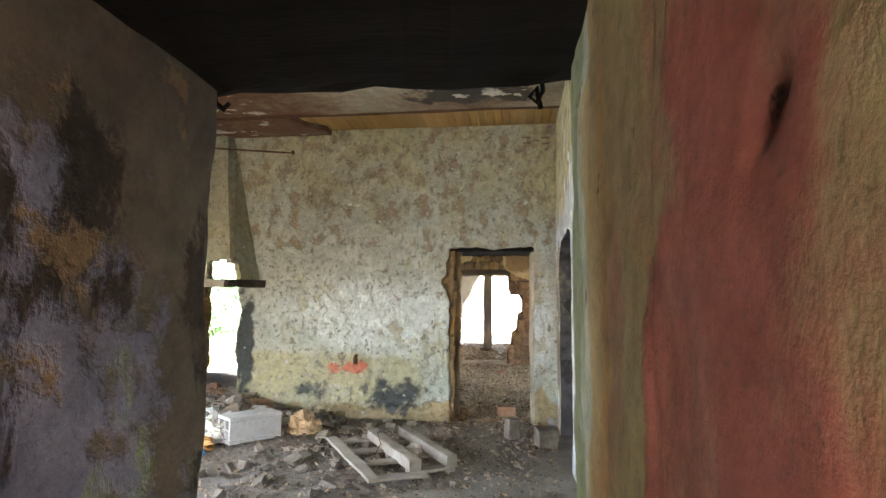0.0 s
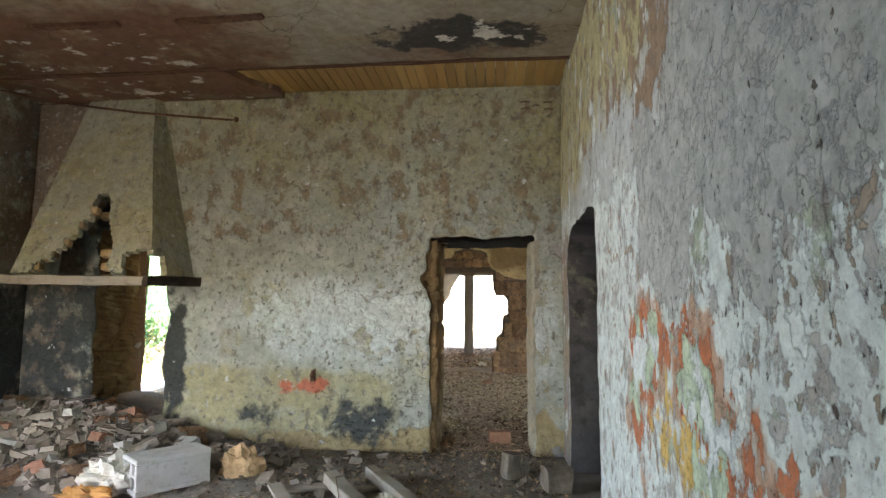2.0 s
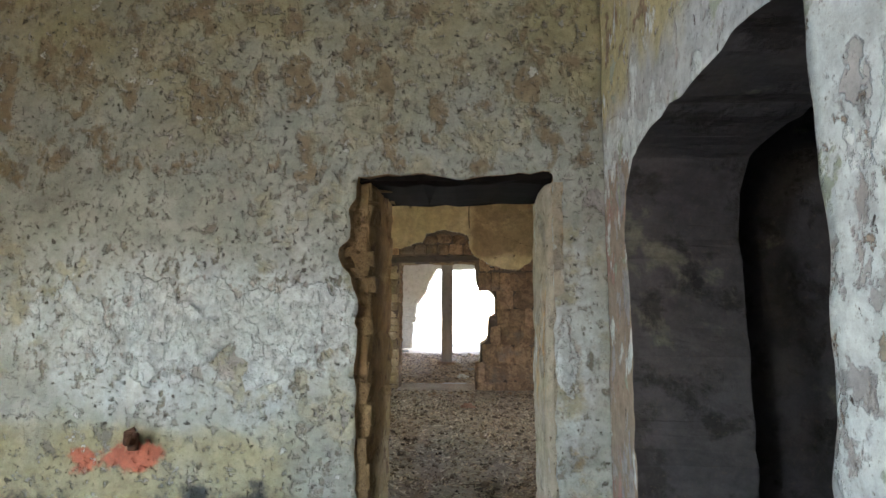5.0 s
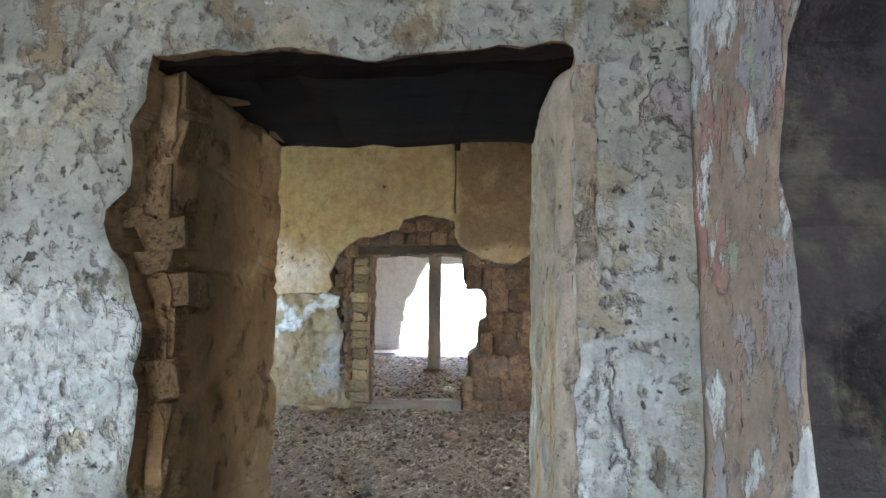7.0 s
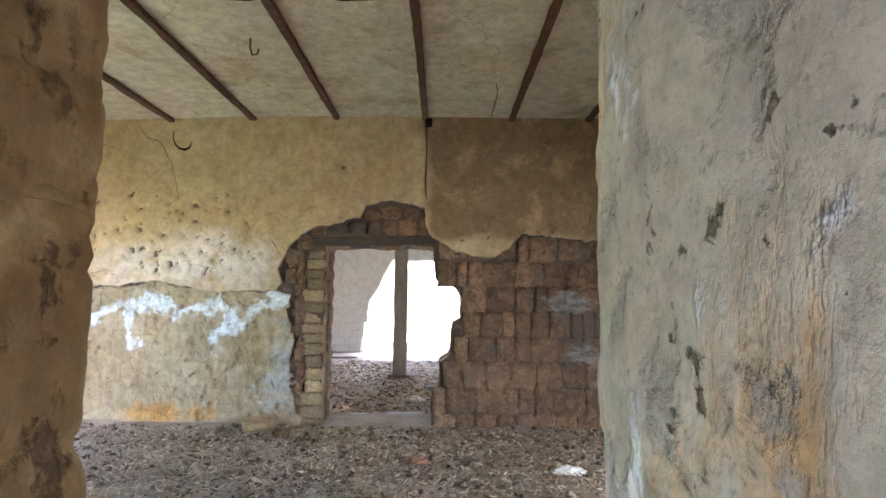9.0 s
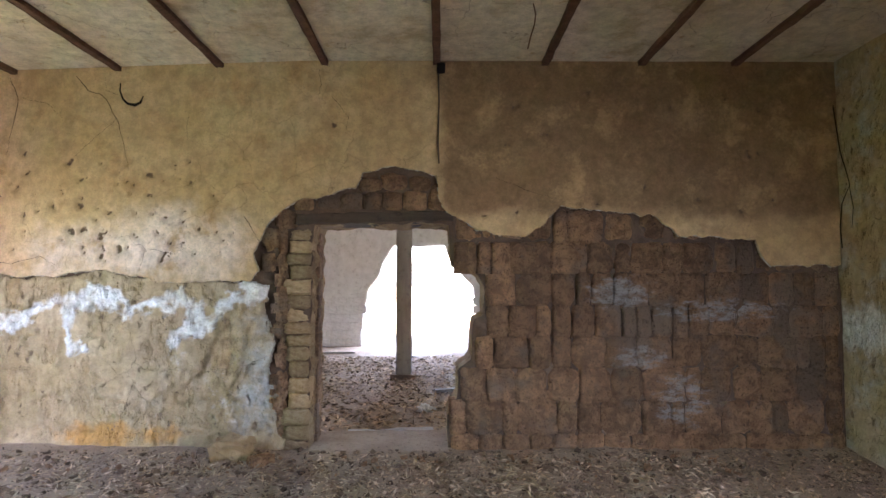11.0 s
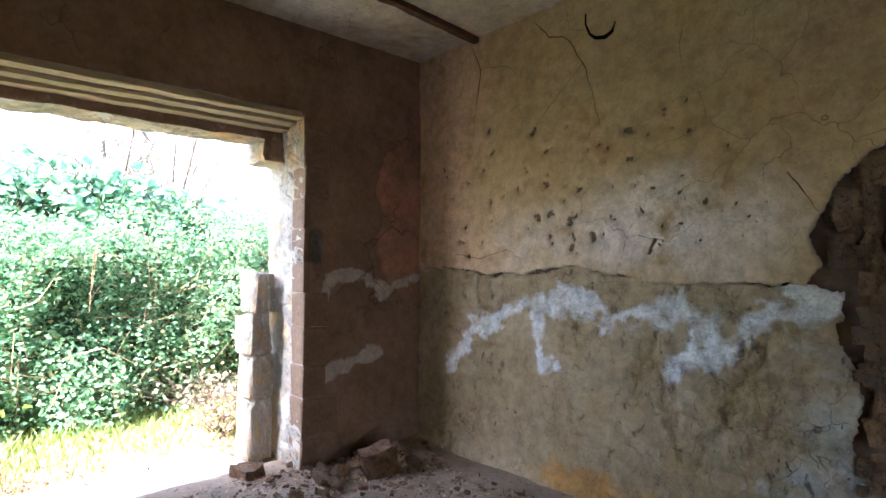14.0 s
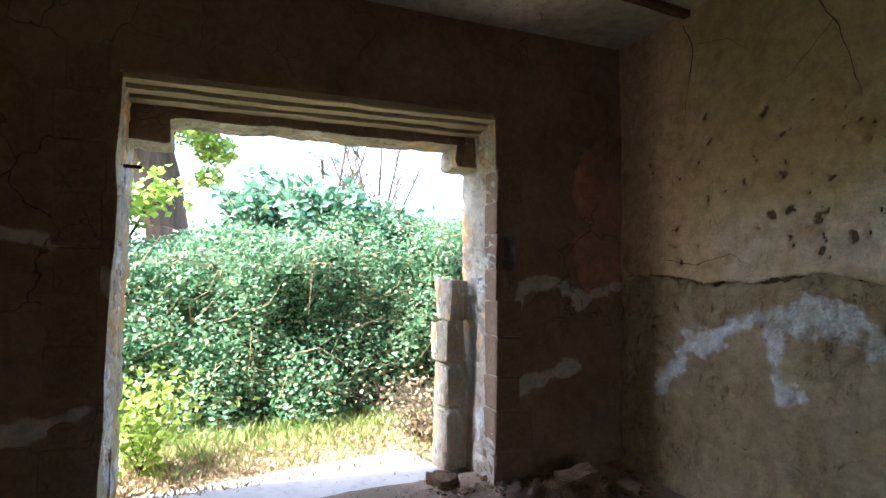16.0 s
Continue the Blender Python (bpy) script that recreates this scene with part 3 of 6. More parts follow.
sheet("ceiling_entry", (-3, 0.95, 3.2), (1, 0, 0), 3.6, 3.2, 0.1, [], 0.15, [M["ceiling_old"], M["ceiling_old"]], vaxis=(0, -1, 0))
# Fill lamp in that added opening, to light the entry walls.
window_light("entry_fill_light", (-0.06, -2.25, 1.2), (-0.4, 1, 1.2), 0.4, 1.7, 0.22)

# kitchen, north wall with the doorway and the broken hearth back
D1 = rag([(-0.47, -0.1), (-0.48, 0.55), (-0.50, 1.05), (-0.49, 1.45), (-0.53, 1.58), (-0.60, 1.67), (-0.59, 1.72), (-0.53, 1.77), (-0.545, 1.93), (-0.50, 1.98), (-0.49, 2.10),
          (-0.1, 2.11), (0.05, 2.08), (0.2, 2.10), (0.534, 2.12), (0.534, 1.6), (0.534, 0.9), (0.534, -0.1)], 0.055, 0.011, 11)
HEARTH = rag([(-4.0, 0.12), (-4.0, 2.2), (-3.3, 2.2), (-3.24, 1.6), (-3.19, 1.3), (-3.24, 0.9), (-3.2, 0.4), (-3.26, 0.12)], 0.1, 0.025, 5)


def r1n(fn):
    return lambda u, v: fn(u - 5.3, v)


def spots_up(x, z):
    return 0.40 * smooth(z, 1.7, 2.2) + 0.05


sheet("wall_kitchen_north", (-5.3, 7.2, 0), (1, 0, 0), 6.2, 3.85, 0.03, [shift(D1, -5.3), shift(HEARTH, -5.3)], 0.70,
      [M["limewash"], M["reveal_brown"], M["yellow_plaster"]], uneven(4, 0.016),
      [("ochre", r1n(lambda x, z: 0.52 * smooth(z, 1.5, 3.1) + 0.2 * smooth(x, 0.2, 0.8) + 0.62 * (1 - smooth(z + 0.25 * (fbm(x, z, 2.2, 71) - 0.5), 0.72, 0.9)) * smooth(-x, 0.55, 1.0) - 0.1)),
       ("blue", r1n(lambda x, z: 0.7 * G(x, z, -1.2, 1.3, 1.6, 0.5) + 0.4 * G(x, z, 0.62, 1.2, 0.15, 0.8))),
       ("spots", r1n(spots_up)),
       # Dirt plus painted shade: hearth corner, beside the hood and high up.
       ("dirt_and_shade", r1n(lambda x, z: 0.5 * smooth(-x, 3.9, 4.3) + 0.3 * G(x, z, -2.75, 2.2, 0.45, 0.9) + 0.1 * smooth(z, 3.1, 3.6) + 0.2 * smooth(x, 0.45, 0.75) * smooth(z, 2.1, 2.6))),
       ("door", r1n(lambda x, z: 0.38 * smooth(x, -1.6, -0.7) * (1 - smooth(z, 2.0, 2.5)) + 0.02 * smooth(x, 0.5, 0.55) * (1 - smooth(z, 2.0, 2.4)))),
       ("earth", r1n(lambda x, z: 0.62 * (1 - smooth(z, 0.1, 0.32 + 0.2 * smooth(x, -1.0, -0.6))) + 0.4 * G(x, z, 0.62, 0.5, 0.12, 0.5))),
       ("red", r1n(lambda x, z: 0.72 * G(x, z, -1.75, 0.63, 0.5, 0.16) + 0.3 * G(x, z, -0.75, 1.1, 0.2, 0.3) - 0.1)),
       # Hearth soot; the patch behind the hood also paints its unlit inside dark.
       ("soot", r1n(lambda x, z: 0.66 * G(x, z, -1.15, 0.28, 0.62, 0.34) + 0.5 * G(x, z, -2.3, 0.3, 0.42, 0.36) + 0.85 * G(x, z, -3.12, 0.85, 0.17, 0.85) + 0.55 * smooth(-x, 3.6, 4.0) * (1 - smooth(z, 1.5, 1.9)) + 0.75 * G(x, z, -3.75, 2.2, 0.45, 0.6) - 0.05))],
      clean=shift(rag([(-0.42, -0.1), (-0.43, 2.07), (0.545, 2.09), (0.55, -0.1)], 0.25, 0.012, 9), -5.3))

def jamb(u, v):
    """Worn earth blocks: rounded courses, one deep bite and fine pitting."""
    k = v / 0.31 + 0.25 * (fbm(u, v, 1.5, 60) - 0.5)
    edge = np.abs(k % 1 - 0.5) * 2
    tone = np.sin(np.floor(k) * 12.9898) * 0.012
    bite = 0.05 * np.exp(-((v - 1.63) / 0.06) ** 2) * smooth(u, 0.45, 0.62)
    return 0.012 + tone - 0.022 * edge ** 10 + (fbm(u, v, 5, 62) - 0.5) * 0.03 + (fbm(u, v, 22, 64) - 0.5) * 0.012 - bite - 0.03 * smooth(0.06 - u, 0.0, 0.06)


sheet("door_reveal_west", (-0.435, 7.235, 0), (0, 1, 0), 0.66, 2.06, 0.018, [], 0.04, [M["reveal_brown"], M["reveal_brown"]], jamb)
sheet("door_reveal_east", (0.506, 7.89, 0), (0, -1, 0), 0.692, 2.06, 0.02, [], 0.05, [M["reveal_pale"], M["reveal_pale"]], lambda u, v: (fbm(u, v, 3, 55) - 0.5) * 0.03 + (fbm(u, v, 20, 57) - 0.5) * 0.016 + 0.008 * smooth(fbm(u, v, 4, 59), 0.47, 0.52) - 0.03 * smooth(u, 0.62, 0.69) + 0.002)

# kitchen, east wall with the doorway to the dark store
STORE = rag([(5.36, -0.1), (5.40, 1.0), (5.38, 1.6), (5.40, 2.08), (5.60, 2.13), (6.1, 2.11), (6.5, 2.09), (6.70, 2.06), (6.80, 1.92), (6.84, 1.72), (6.80, 1.5), (6.77, 1.2), (6.73, -0.1)], 0.09, 0.018, 21)


def r1e(fn):
    return lambda u, v: fn(7.2 - u, v)


GREY = [(4.39, 2.26), (4.31, 2.11), (4.30, 1.82), (4.28, 1.59), (3.95, 1.47), (3.83, 1.39), (3.68, 1.48), (3.65, 1.6), (3.64, 1.81), (3.49, 1.81), (3.42, 1.7), (3.27, 1.65), (3.23, 1.54), (3.2, 1.48),
        (3.1, 1.42), (3.02, 1.48), (3.02, 1.63), (2.9, 1.64), (2.4, 1.7), (1.7, 1.75), (1.7, 3.5), (3.5, 3.5), (3.75, 2.5), (3.95, 2.15), (4.2, 2.4)]


def paint_edge(y, z):
    d = curve_dist(y, z, GREY + GREY[:1])
    return np.where(inside(y, z, GREY), 0.5 + np.clip(d * 4, 0, 0.4), 0.5 - np.clip(d * 4, 0, 0.6))


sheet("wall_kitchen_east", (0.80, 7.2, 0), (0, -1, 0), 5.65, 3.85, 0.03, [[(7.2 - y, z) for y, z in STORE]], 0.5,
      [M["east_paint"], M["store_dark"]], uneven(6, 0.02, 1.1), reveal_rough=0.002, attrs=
      # Second blue term lightens the north end, painting window light into the colour.
      [("blue", r1e(lambda y, z: 0.66 * (1 - smooth(z, 1.9, 2.6)) + 0.55 * G(y, z, 6.95, 1.2, 0.3, 1.0))),
       ("ochre", r1e(lambda y, z: 0.55 * smooth(z + 0.06 * (y - 4.5), 2.1, 2.8))),
       ("spots", r1e(lambda y, z: 0.40 * smooth(z, 1.8, 2.6) + 0.34 * G(y, z, 3.0, 2.2, 1.2, 0.8))),
       ("red", r1e(lambda y, z: 0.50 * G(y, z, 4.15, 1.3, 0.32, 0.36) + 0.42 * G(y, z, 3.62, 1.2, 0.26, 0.45) + 0.42 * G(y, z, 4.45, 0.95, 0.35, 0.5) + 0.40 * G(y, z, 3.2, 1.0, 0.5, 0.4) + 0.42 * G(y, z, 3.0, 0.5, 0.9, 0.4) + 0.35 * G(y, z, 6.95, 1.0, 0.2, 0.6))),
       ("grey", r1e(paint_edge)),
       ("door", r1e(lambda y, z: 0.5 * smooth(y, 6.6, 6.85) * (1 - smooth(z, 1.9, 2.4)) + 0.42 * (1 - smooth(y, 2.2, 2.9)) * smooth(z, 1.2, 2.2))),
       ("yellow", r1e(lambda y, z: 0.52 * G(y, z, 4.05, 1.0, 0.3, 0.35) + 0.5 * G(y, z, 3.5, 0.9, 0.35, 0.3)))])
sheet("wall_kitchen_west", (-4.8, 1.5, 0), (0, 1, 0), 5.7, 3.7, 0.06, [[(1.5, 0.6), (1.5, 1.8), (2.5, 1.8), (2.5, 0.6)]], 0.5, [M["limewash"], M["reveal_pale"]], uneven(7),
      [("ochre", lambda u, v: 0.3), ("spots", lambda u, v: 0.4 + 0 * u), ("soot", lambda u, v: 0.6 * smooth(u, 4.5, 5.1) * (1 - smooth(v, 1.4, 2.0))), ("dirt_and_shade", lambda u, v: 0.32 + 0.12 * smooth(u, 3.5, 5.0)), ("red", lambda u, v: 0.3 + 0 * u)])
# store beyond the east doorway: walls in the reveal's dark grey, ceiling near-black
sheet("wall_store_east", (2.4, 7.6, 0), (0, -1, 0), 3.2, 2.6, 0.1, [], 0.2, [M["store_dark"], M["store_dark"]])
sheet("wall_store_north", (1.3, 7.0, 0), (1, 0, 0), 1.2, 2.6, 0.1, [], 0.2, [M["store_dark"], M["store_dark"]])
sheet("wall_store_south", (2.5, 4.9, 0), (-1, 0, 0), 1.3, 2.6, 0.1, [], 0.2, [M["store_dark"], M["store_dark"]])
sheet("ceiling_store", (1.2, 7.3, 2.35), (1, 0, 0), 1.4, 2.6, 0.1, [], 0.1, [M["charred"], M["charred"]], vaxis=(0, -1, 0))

# kitchen ceiling with two board-covered gaps
GAP_A = rag([(-2.38, 6.44), (0.77, 6.40), (0.9, 7.5), (-2.1, 7.5), (-2.05, 7.02), (-2.25, 6.82)], 0.25, 0.012, 4)
GAP_B = rag([(-3.0, 3.3), (-0.75, 3.3), (-0.8, 4.5), (-3.0, 4.52)], 0.25, 0.02, 6)


def cl(fn):
    return lambda u, v: fn(u - 5.0, 7.2 - v)


sheet("ceiling_kitchen", (-5.0, 7.2, 3.58), (1, 0, 0), 5.9, 5.7, 0.04, [[(x + 5.0, 7.2 - y) for x, y in GAP_A], [(x + 5.0, 7.2 - y) for x, y in GAP_B]], 0.14,
      [M["ceiling_old"], M["ceiling_old"]], uneven(9, 0.01),
      [("rust", cl(lambda x, y: 0.2 + 0.45 * smooth(-x, 1.0, 2.6) * smooth(y, 4.9, 5.6) + 0.35 * G(x, y, -0.1, 6.1, 0.9, 0.35))),
       ("dark", cl(lambda x, y: 0.74 * G(x, y, -0.1, 5.95, 1.0, 0.42) + 0.3 * G(x, y, -4.4, 6.6, 0.5, 0.4))),
       ("flake", cl(lambda x, y: 0.42 * smooth(-x, 1.8, 2.6) * smooth(y, 5.3, 5.7) + 0.5 * G(x, y, 0.1, 5.95, 0.9, 0.42)))], vaxis=(0, -1, 0))


def board_panel(name, x0, x1, y0, y1, z, width=0.095):
    verts, faces, x = [], [], x0
    while x < x1:
        w = min(width, x1 - x)
        g = 0.004
        for a, b, c in ((x + g, y0, z), (x + w - g, y0, z), (x + w - g, y1, z), (x + g, y1, z)):
            verts.append((a, b, c))
        for a, b, c in ((x + g, y0, z), (x + w - g, y0, z), (x + w - g, y1, z), (x + g, y1, z)):
            verts.append((a, b, c + 0.02))
        k = len(verts) - 8
        faces += [(k + 3, k + 2, k + 1, k), (k + 4, k + 5, k + 6, k + 7), (k, k + 1, k + 5, k + 4), (k + 1, k + 2, k + 6, k + 5), (k + 2, k + 3, k + 7, k + 6), (k + 3, k, k + 4, k + 7)]
        x += width
    ob = mesh_object(name, verts, faces, M["pine"])
    ob["kind"] = "structure"
    return tagged(ob, "varnished orange pine ceiling boards in the plaster gap", "ceiling")


board_panel("ceiling_boards_north", -2.6, 0.8, 6.2, 7.22, 3.645)
board_panel("ceiling_boards_south", -3.1, -0.6, 3.2, 4.6, 3.77)
sheet("roof", (-5.65, 22.5, 4.0), (1, 0, 0), 11.0, 25, 1.0, [], 0.2, [M["concrete"], M["concrete"]], vaxis=(0, -1, 0))

# animal room, north wall: earthen bed, ochre plaster above, eroded render below
def skew(x):
    return -0.09 * np.clip(-1.2 - x, 0, 9)


D2 = rag([(-1.12, -0.1), (-1.13, 1.0), (-1.12, 2.07), (0.11, 2.08), (0.12, 1.9), (0.14, 1.70), (0.38, 1.62), (0.45, 1.5), (0.44, 1.25), (0.34, 1.2), (0.32, 0.85),
          (0.2, 0.76), (0.19, 0.52), (0.1, 0.35), (0.12, 0.05), (0.1, -0.1)], 0.1, 0.018, 31)
LINE = [(-1.68, 1.54), (-2.05, 1.56), (-2.49, 1.54), (-2.8, 1.6), (-3.12, 1.66), (-3.5, 1.6), (-3.93, 1.58), (-4.3, 1.64), (-4.9, 1.62)]
UPPER = rag([(-1.6, 1.66), (-1.66, 1.80), (-1.54, 2.06), (-1.40, 2.2), (-1.24, 2.28), (-0.95, 2.33), (-0.72, 2.40), (-0.66, 2.54), (-0.39, 2.6), (-0.2, 2.57), (0.0, 2.5), (0.07, 2.2), (0.2, 2.12),
             (0.37, 2.01), (0.62, 1.96), (0.85, 1.97), (0.98, 2.05), (1.14, 2.25), (1.57, 2.18), (2.0, 2.14), (2.2, 1.96), (2.9, 1.93), (3.02, 1.68), (3.8, 1.70), (3.8, 3.7), (-5.0, 3.7)]
            + LINE[::-1], 0.07, 0.02, 41)
LOWER = rag([(-5.0, -0.1), (-5.0, 1.66)] + LINE[::-1] + [(-1.5, 1.5), (-1.55, 1.3), (-1.45, 1.02), (-1.50, 0.8), (-1.40, 0.55), (-1.42, 0.3), (-1.33, 0.1), (-1.34, -0.1)], 0.05, 0.028, 43)


def r2n(fn):
    return lambda u, v: fn(u - 5.0, v)


nw = ((1, 0, 0), 8.75, 3.62)
sheet("wall_stable_north", (-5.0, 13.31, 0), *nw, 0.05, [shift(D2, -5.0)], 0.55, [M["adobe_salt"], M["reveal_brown"], M["concrete"]],
      lambda u, v: skew(u - 5.0) + (fbm(u, v, 4, 12) - 0.5) * 0.03)
rng = random.Random(6)
DENTS = [(-3.92, 2.79, 0.035), (-3.13, 1.98, 0.035), (-0.943, 2.966, 0.04), (0.754, 2.17, 0.03), (0.45, 2.15, 0.03), (-2.2, 2.0, 0.035), (-2.1, 1.97, 0.03), (-3.35, 2.5, 0.03), (-3.3, 2.02, 0.04), (-3.05, 2.2, 0.035),
         (1.0, 2.9, 0.03), (2.4, 2.3, 0.04), (1.9, 2.4, 0.03)]
DENTS += [(rng.uniform(-4.5, -1.75), 1.74 + abs(rng.gauss(0.2, 0.5)), rng.choice((0.013, 0.015, 0.018, 0.022, 0.034))) for _ in range(110)]
DENTS += [(rng.uniform(0.3, 3.4), rng.uniform(2.1, 3.3), rng.uniform(0.016, 0.026)) for _ in range(22)]


def dents(x, z):
    d = np.zeros(np.shape(x))
    wx, wz = x + (fbm(x, z, 14, 83, 2) - 0.5) * 0.09, z + (fbm(x, z, 14, 87, 2) - 0.5) * 0.09
    for cx, cz, r in DENTS:
        d = np.maximum(d, np.exp(-(((wx - cx) / r) ** 2 + ((wz - cz) / (r * 1.25)) ** 2) * 1.2))
    return d


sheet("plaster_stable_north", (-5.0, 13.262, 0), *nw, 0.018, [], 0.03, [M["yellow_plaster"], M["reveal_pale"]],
      lambda u, v: skew(u - 5.0) + (fbm(u, v, 2, 14) - 0.5) * 0.02 - 0.03 * dents(u - 5.0, v),
      [("hole", r2n(lambda x, z: 1.0 * dents(x, z) - 0.1)),
       ("pale", r2n(lambda x, z: 0.65 * G(x, z, -2.6, 1.9, 1.6, 0.55) - 0.05)),
       ("pink", r2n(lambda x, z: 0.55 * smooth(-x, 3.2, 4.4))),
       # Painted shade: plaster darker high on the right and along the top.
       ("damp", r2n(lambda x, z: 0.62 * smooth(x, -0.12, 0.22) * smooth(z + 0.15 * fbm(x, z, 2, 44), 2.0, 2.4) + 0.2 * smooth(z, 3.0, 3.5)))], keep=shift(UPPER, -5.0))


SALT = [[(-4.35, 0.85), (-4.1, 1.12), (-3.85, 1.2), (-3.55, 1.32), (-3.2, 1.42), (-2.95, 1.4), (-2.85, 1.25), (-2.6, 1.3), (-2.3, 1.38), (-2.15, 1.3), (-2.0, 1.2), (-1.75, 1.42), (-1.6, 1.6), (-1.62, 1.75)],
        [(-2.1, 1.3), (-2.2, 1.1), (-2.4, 1.0)], [(-3.4, 1.3), (-3.35, 0.95)], [(-1.7, 1.35), (-1.6, 1.55)]]


def salt(x, z):
    d = np.full(np.shape(x), 9.0)
    wx, wz = x + (fbm(x, z, 6, 91) - 0.5) * 0.34, z + (fbm(x, z, 6, 95) - 0.5) * 0.34
    for c in SALT:
        d = np.minimum(d, curve_dist(wx, wz, c))
    return 0.50 * np.exp(-(d / 0.08) ** 2) * np.clip(0.2 + 1.6 * fbm(x, z, 5, 97), 0.3, 1.3) - 0.06 + 0.26 * G(x, z, -1.85, 0.55, 0.55, 0.45) + 0.14 * np.exp(-(d / 0.25) ** 2)


def courses(u, v):
    row = np.floor((v - 0.19) / 0.285)
    gv = np.abs(((v - 0.19) / 0.285) % 1 - 0.5) * 0.285
    gu = np.abs(((u + row * 0.17) / 0.33) % 1 - 0.5) * 0.33
    g = np.maximum(np.exp(-((0.1425 - gv) / 0.016) ** 2), np.exp(-((0.165 - gu) / 0.014) ** 2) * 0.8)
    return -0.015 * g * smooth(fbm(u, v, 2.2, 66), 0.36, 0.54)


sheet("render_stable_north", (-5.0, 13.27, 0), *nw, 0.018, [], 0.035, [M["eroded"], M["eroded"]],
      lambda u, v: skew(u - 5.0) + (fbm(u, v, 3, 16) - 0.5) * 0.035 + (fbm(u * 2, v * 5, 3, 18) - 0.5) * 0.012 + (fbm(u * 2.2, v, 9, 20) - 0.5) * 0.022 - 0.016 * smooth(fbm(u * 2.4, v, 6, 22, 3), 0.64, 0.72) + courses(u, v) + 0.10 * (1 - smooth(v, 0.05, 0.2)) * smooth(2.6 - u, 0, 0.3) * 0.4,
      [("salt", r2n(salt)), ("grey", r2n(lambda x, z: 0.36 * smooth(x + 0.5 * (fbm(x, z, 3, 33) - 0.5), -2.2, -1.6) * smooth(1.5 - z, 0, 0.3))),
       ("rust", r2n(lambda x, z: 0.52 * G(x, z, -2.9, 0.15, 1.1, 0.2) + 0.25 * G(x, z, -3.2, 1.2, 0.3, 0.15))),
       ("soot", r2n(lambda x, z: 0.5 * G(x, z, -4.2, 0.35, 0.25, 0.2)))], keep=shift(LOWER, -5.0))

# animal room, west wall with the wide opening to the garden
WU = Vector((0.094, 1, 0)).normalized()
W0 = Vector((-4.8, 13.62, 0)) - WU * 6.4


def wu(y):
    return (y - W0.y) / WU.y


WEST = rag([(wu(9.84), -0.1), (wu(9.84), 1.0), (wu(9.88), 2.84), (wu(12.40), 2.88), (wu(12.43), 1.2), (wu(12.40), -0.1)], 0.25, 0.012, 51)
SIDE = [(wu(7.95), 0.6), (wu(7.95), 2.5), (wu(8.95), 2.5), (wu(8.95), 0.6)]


def west_salt(u, v):
    wu2, wv2 = u + (fbm(u, v, 4, 101) - 0.5) * 0.16, v + (fbm(u, v, 4, 103) - 0.5) * 0.16
    d = np.full(np.shape(u), 9.0)
    for c in ([(5.33, 1.15), (5.38, 1.38), (5.45, 1.52), (5.69, 1.6), (5.82, 1.5), (5.95, 1.41), (6.1, 1.5), (6.4, 1.55)], [(5.4, 0.78), (5.55, 0.86), (5.92, 0.92)],
              [(1.2, 1.9), (2.04, 1.84), (2.31, 1.79), (2.48, 1.66), (2.66, 1.46)], [(1.9, 0.6), (2.2, 0.72), (2.5, 0.8)]):
        d = np.minimum(d, curve_dist(wu2, wv2, c))
    return 0.56 * np.exp(-(d / 0.07) ** 2) + 0.2 * np.exp(-(d / 0.2) ** 2) - 0.05


sheet("wall_stable_west", W0, WU, 6.42, 3.62, 0.035, [WEST, SIDE, rag([(5.25, 1.68), (5.25, 1.95), (5.36, 1.95), (5.36, 1.68)], 0.06, 0.008, 55)], 0.36, [M["west_wall"], M["reveal_pale"]], uneven(13, 0.02, 2.0),
      [("pink", lambda u, v: 0.34 * smooth(u + 0.4 * fbm(u, v, 2, 3), 5.9, 6.4) * smooth(v, 0.5, 1.2) * (1 - smooth(v, 2.4, 3.2))),
       ("salt", lambda u, v: west_salt(u, v)),
       ("soot", lambda u, v: 0.34 * G(u, v, 5.75, 0.1, 0.5, 0.3))])
WN = Vector((WU.y, -WU.x, 0))
sheet("plaster_stable_west", W0 + WN * 0.012, WU, 6.42, 3.62, 0.025, [], 0.02, [M["west_wall"], M["west_wall"]], uneven(13, 0.02, 2.0),
      [("pink", lambda u, v: 0.40 + 0 * u), ("salt", lambda u, v: west_salt(u, v) - 0.1), ("soot", lambda u, v: -0.5 + 0 * u)],
      keep=rag([(6.40, 3.1), (6.28, 2.92), (5.97, 2.64), (5.88, 2.33), (5.94, 2.01), (5.85, 1.82), (5.99, 1.55), (6.2, 1.32), (6.40, 1.24)], 0.06, 0.015, 57))
OUTER = rag([(wu(9.83), -0.1), (wu(9.86), 2.52), (wu(10.12), 2.50), (wu(10.12), 2.68), (wu(12.24), 2.70), (wu(12.22), 2.52), (wu(12.44), 2.52), (wu(12.46), 1.2), (wu(12.44), -0.1)], 0.14, 0.015, 53)
sheet("wall_stable_west_outer", W0 - WN * 0.36, WU, 6.42, 3.62, 0.05, [OUTER, SIDE], 0.34, [M["west_wall"], M["reveal_pale"]], None,
      [("pink", lambda u, v: -0.5), ("salt", lambda u, v: 0.3), ("soot", lambda u, v: -0.5)])
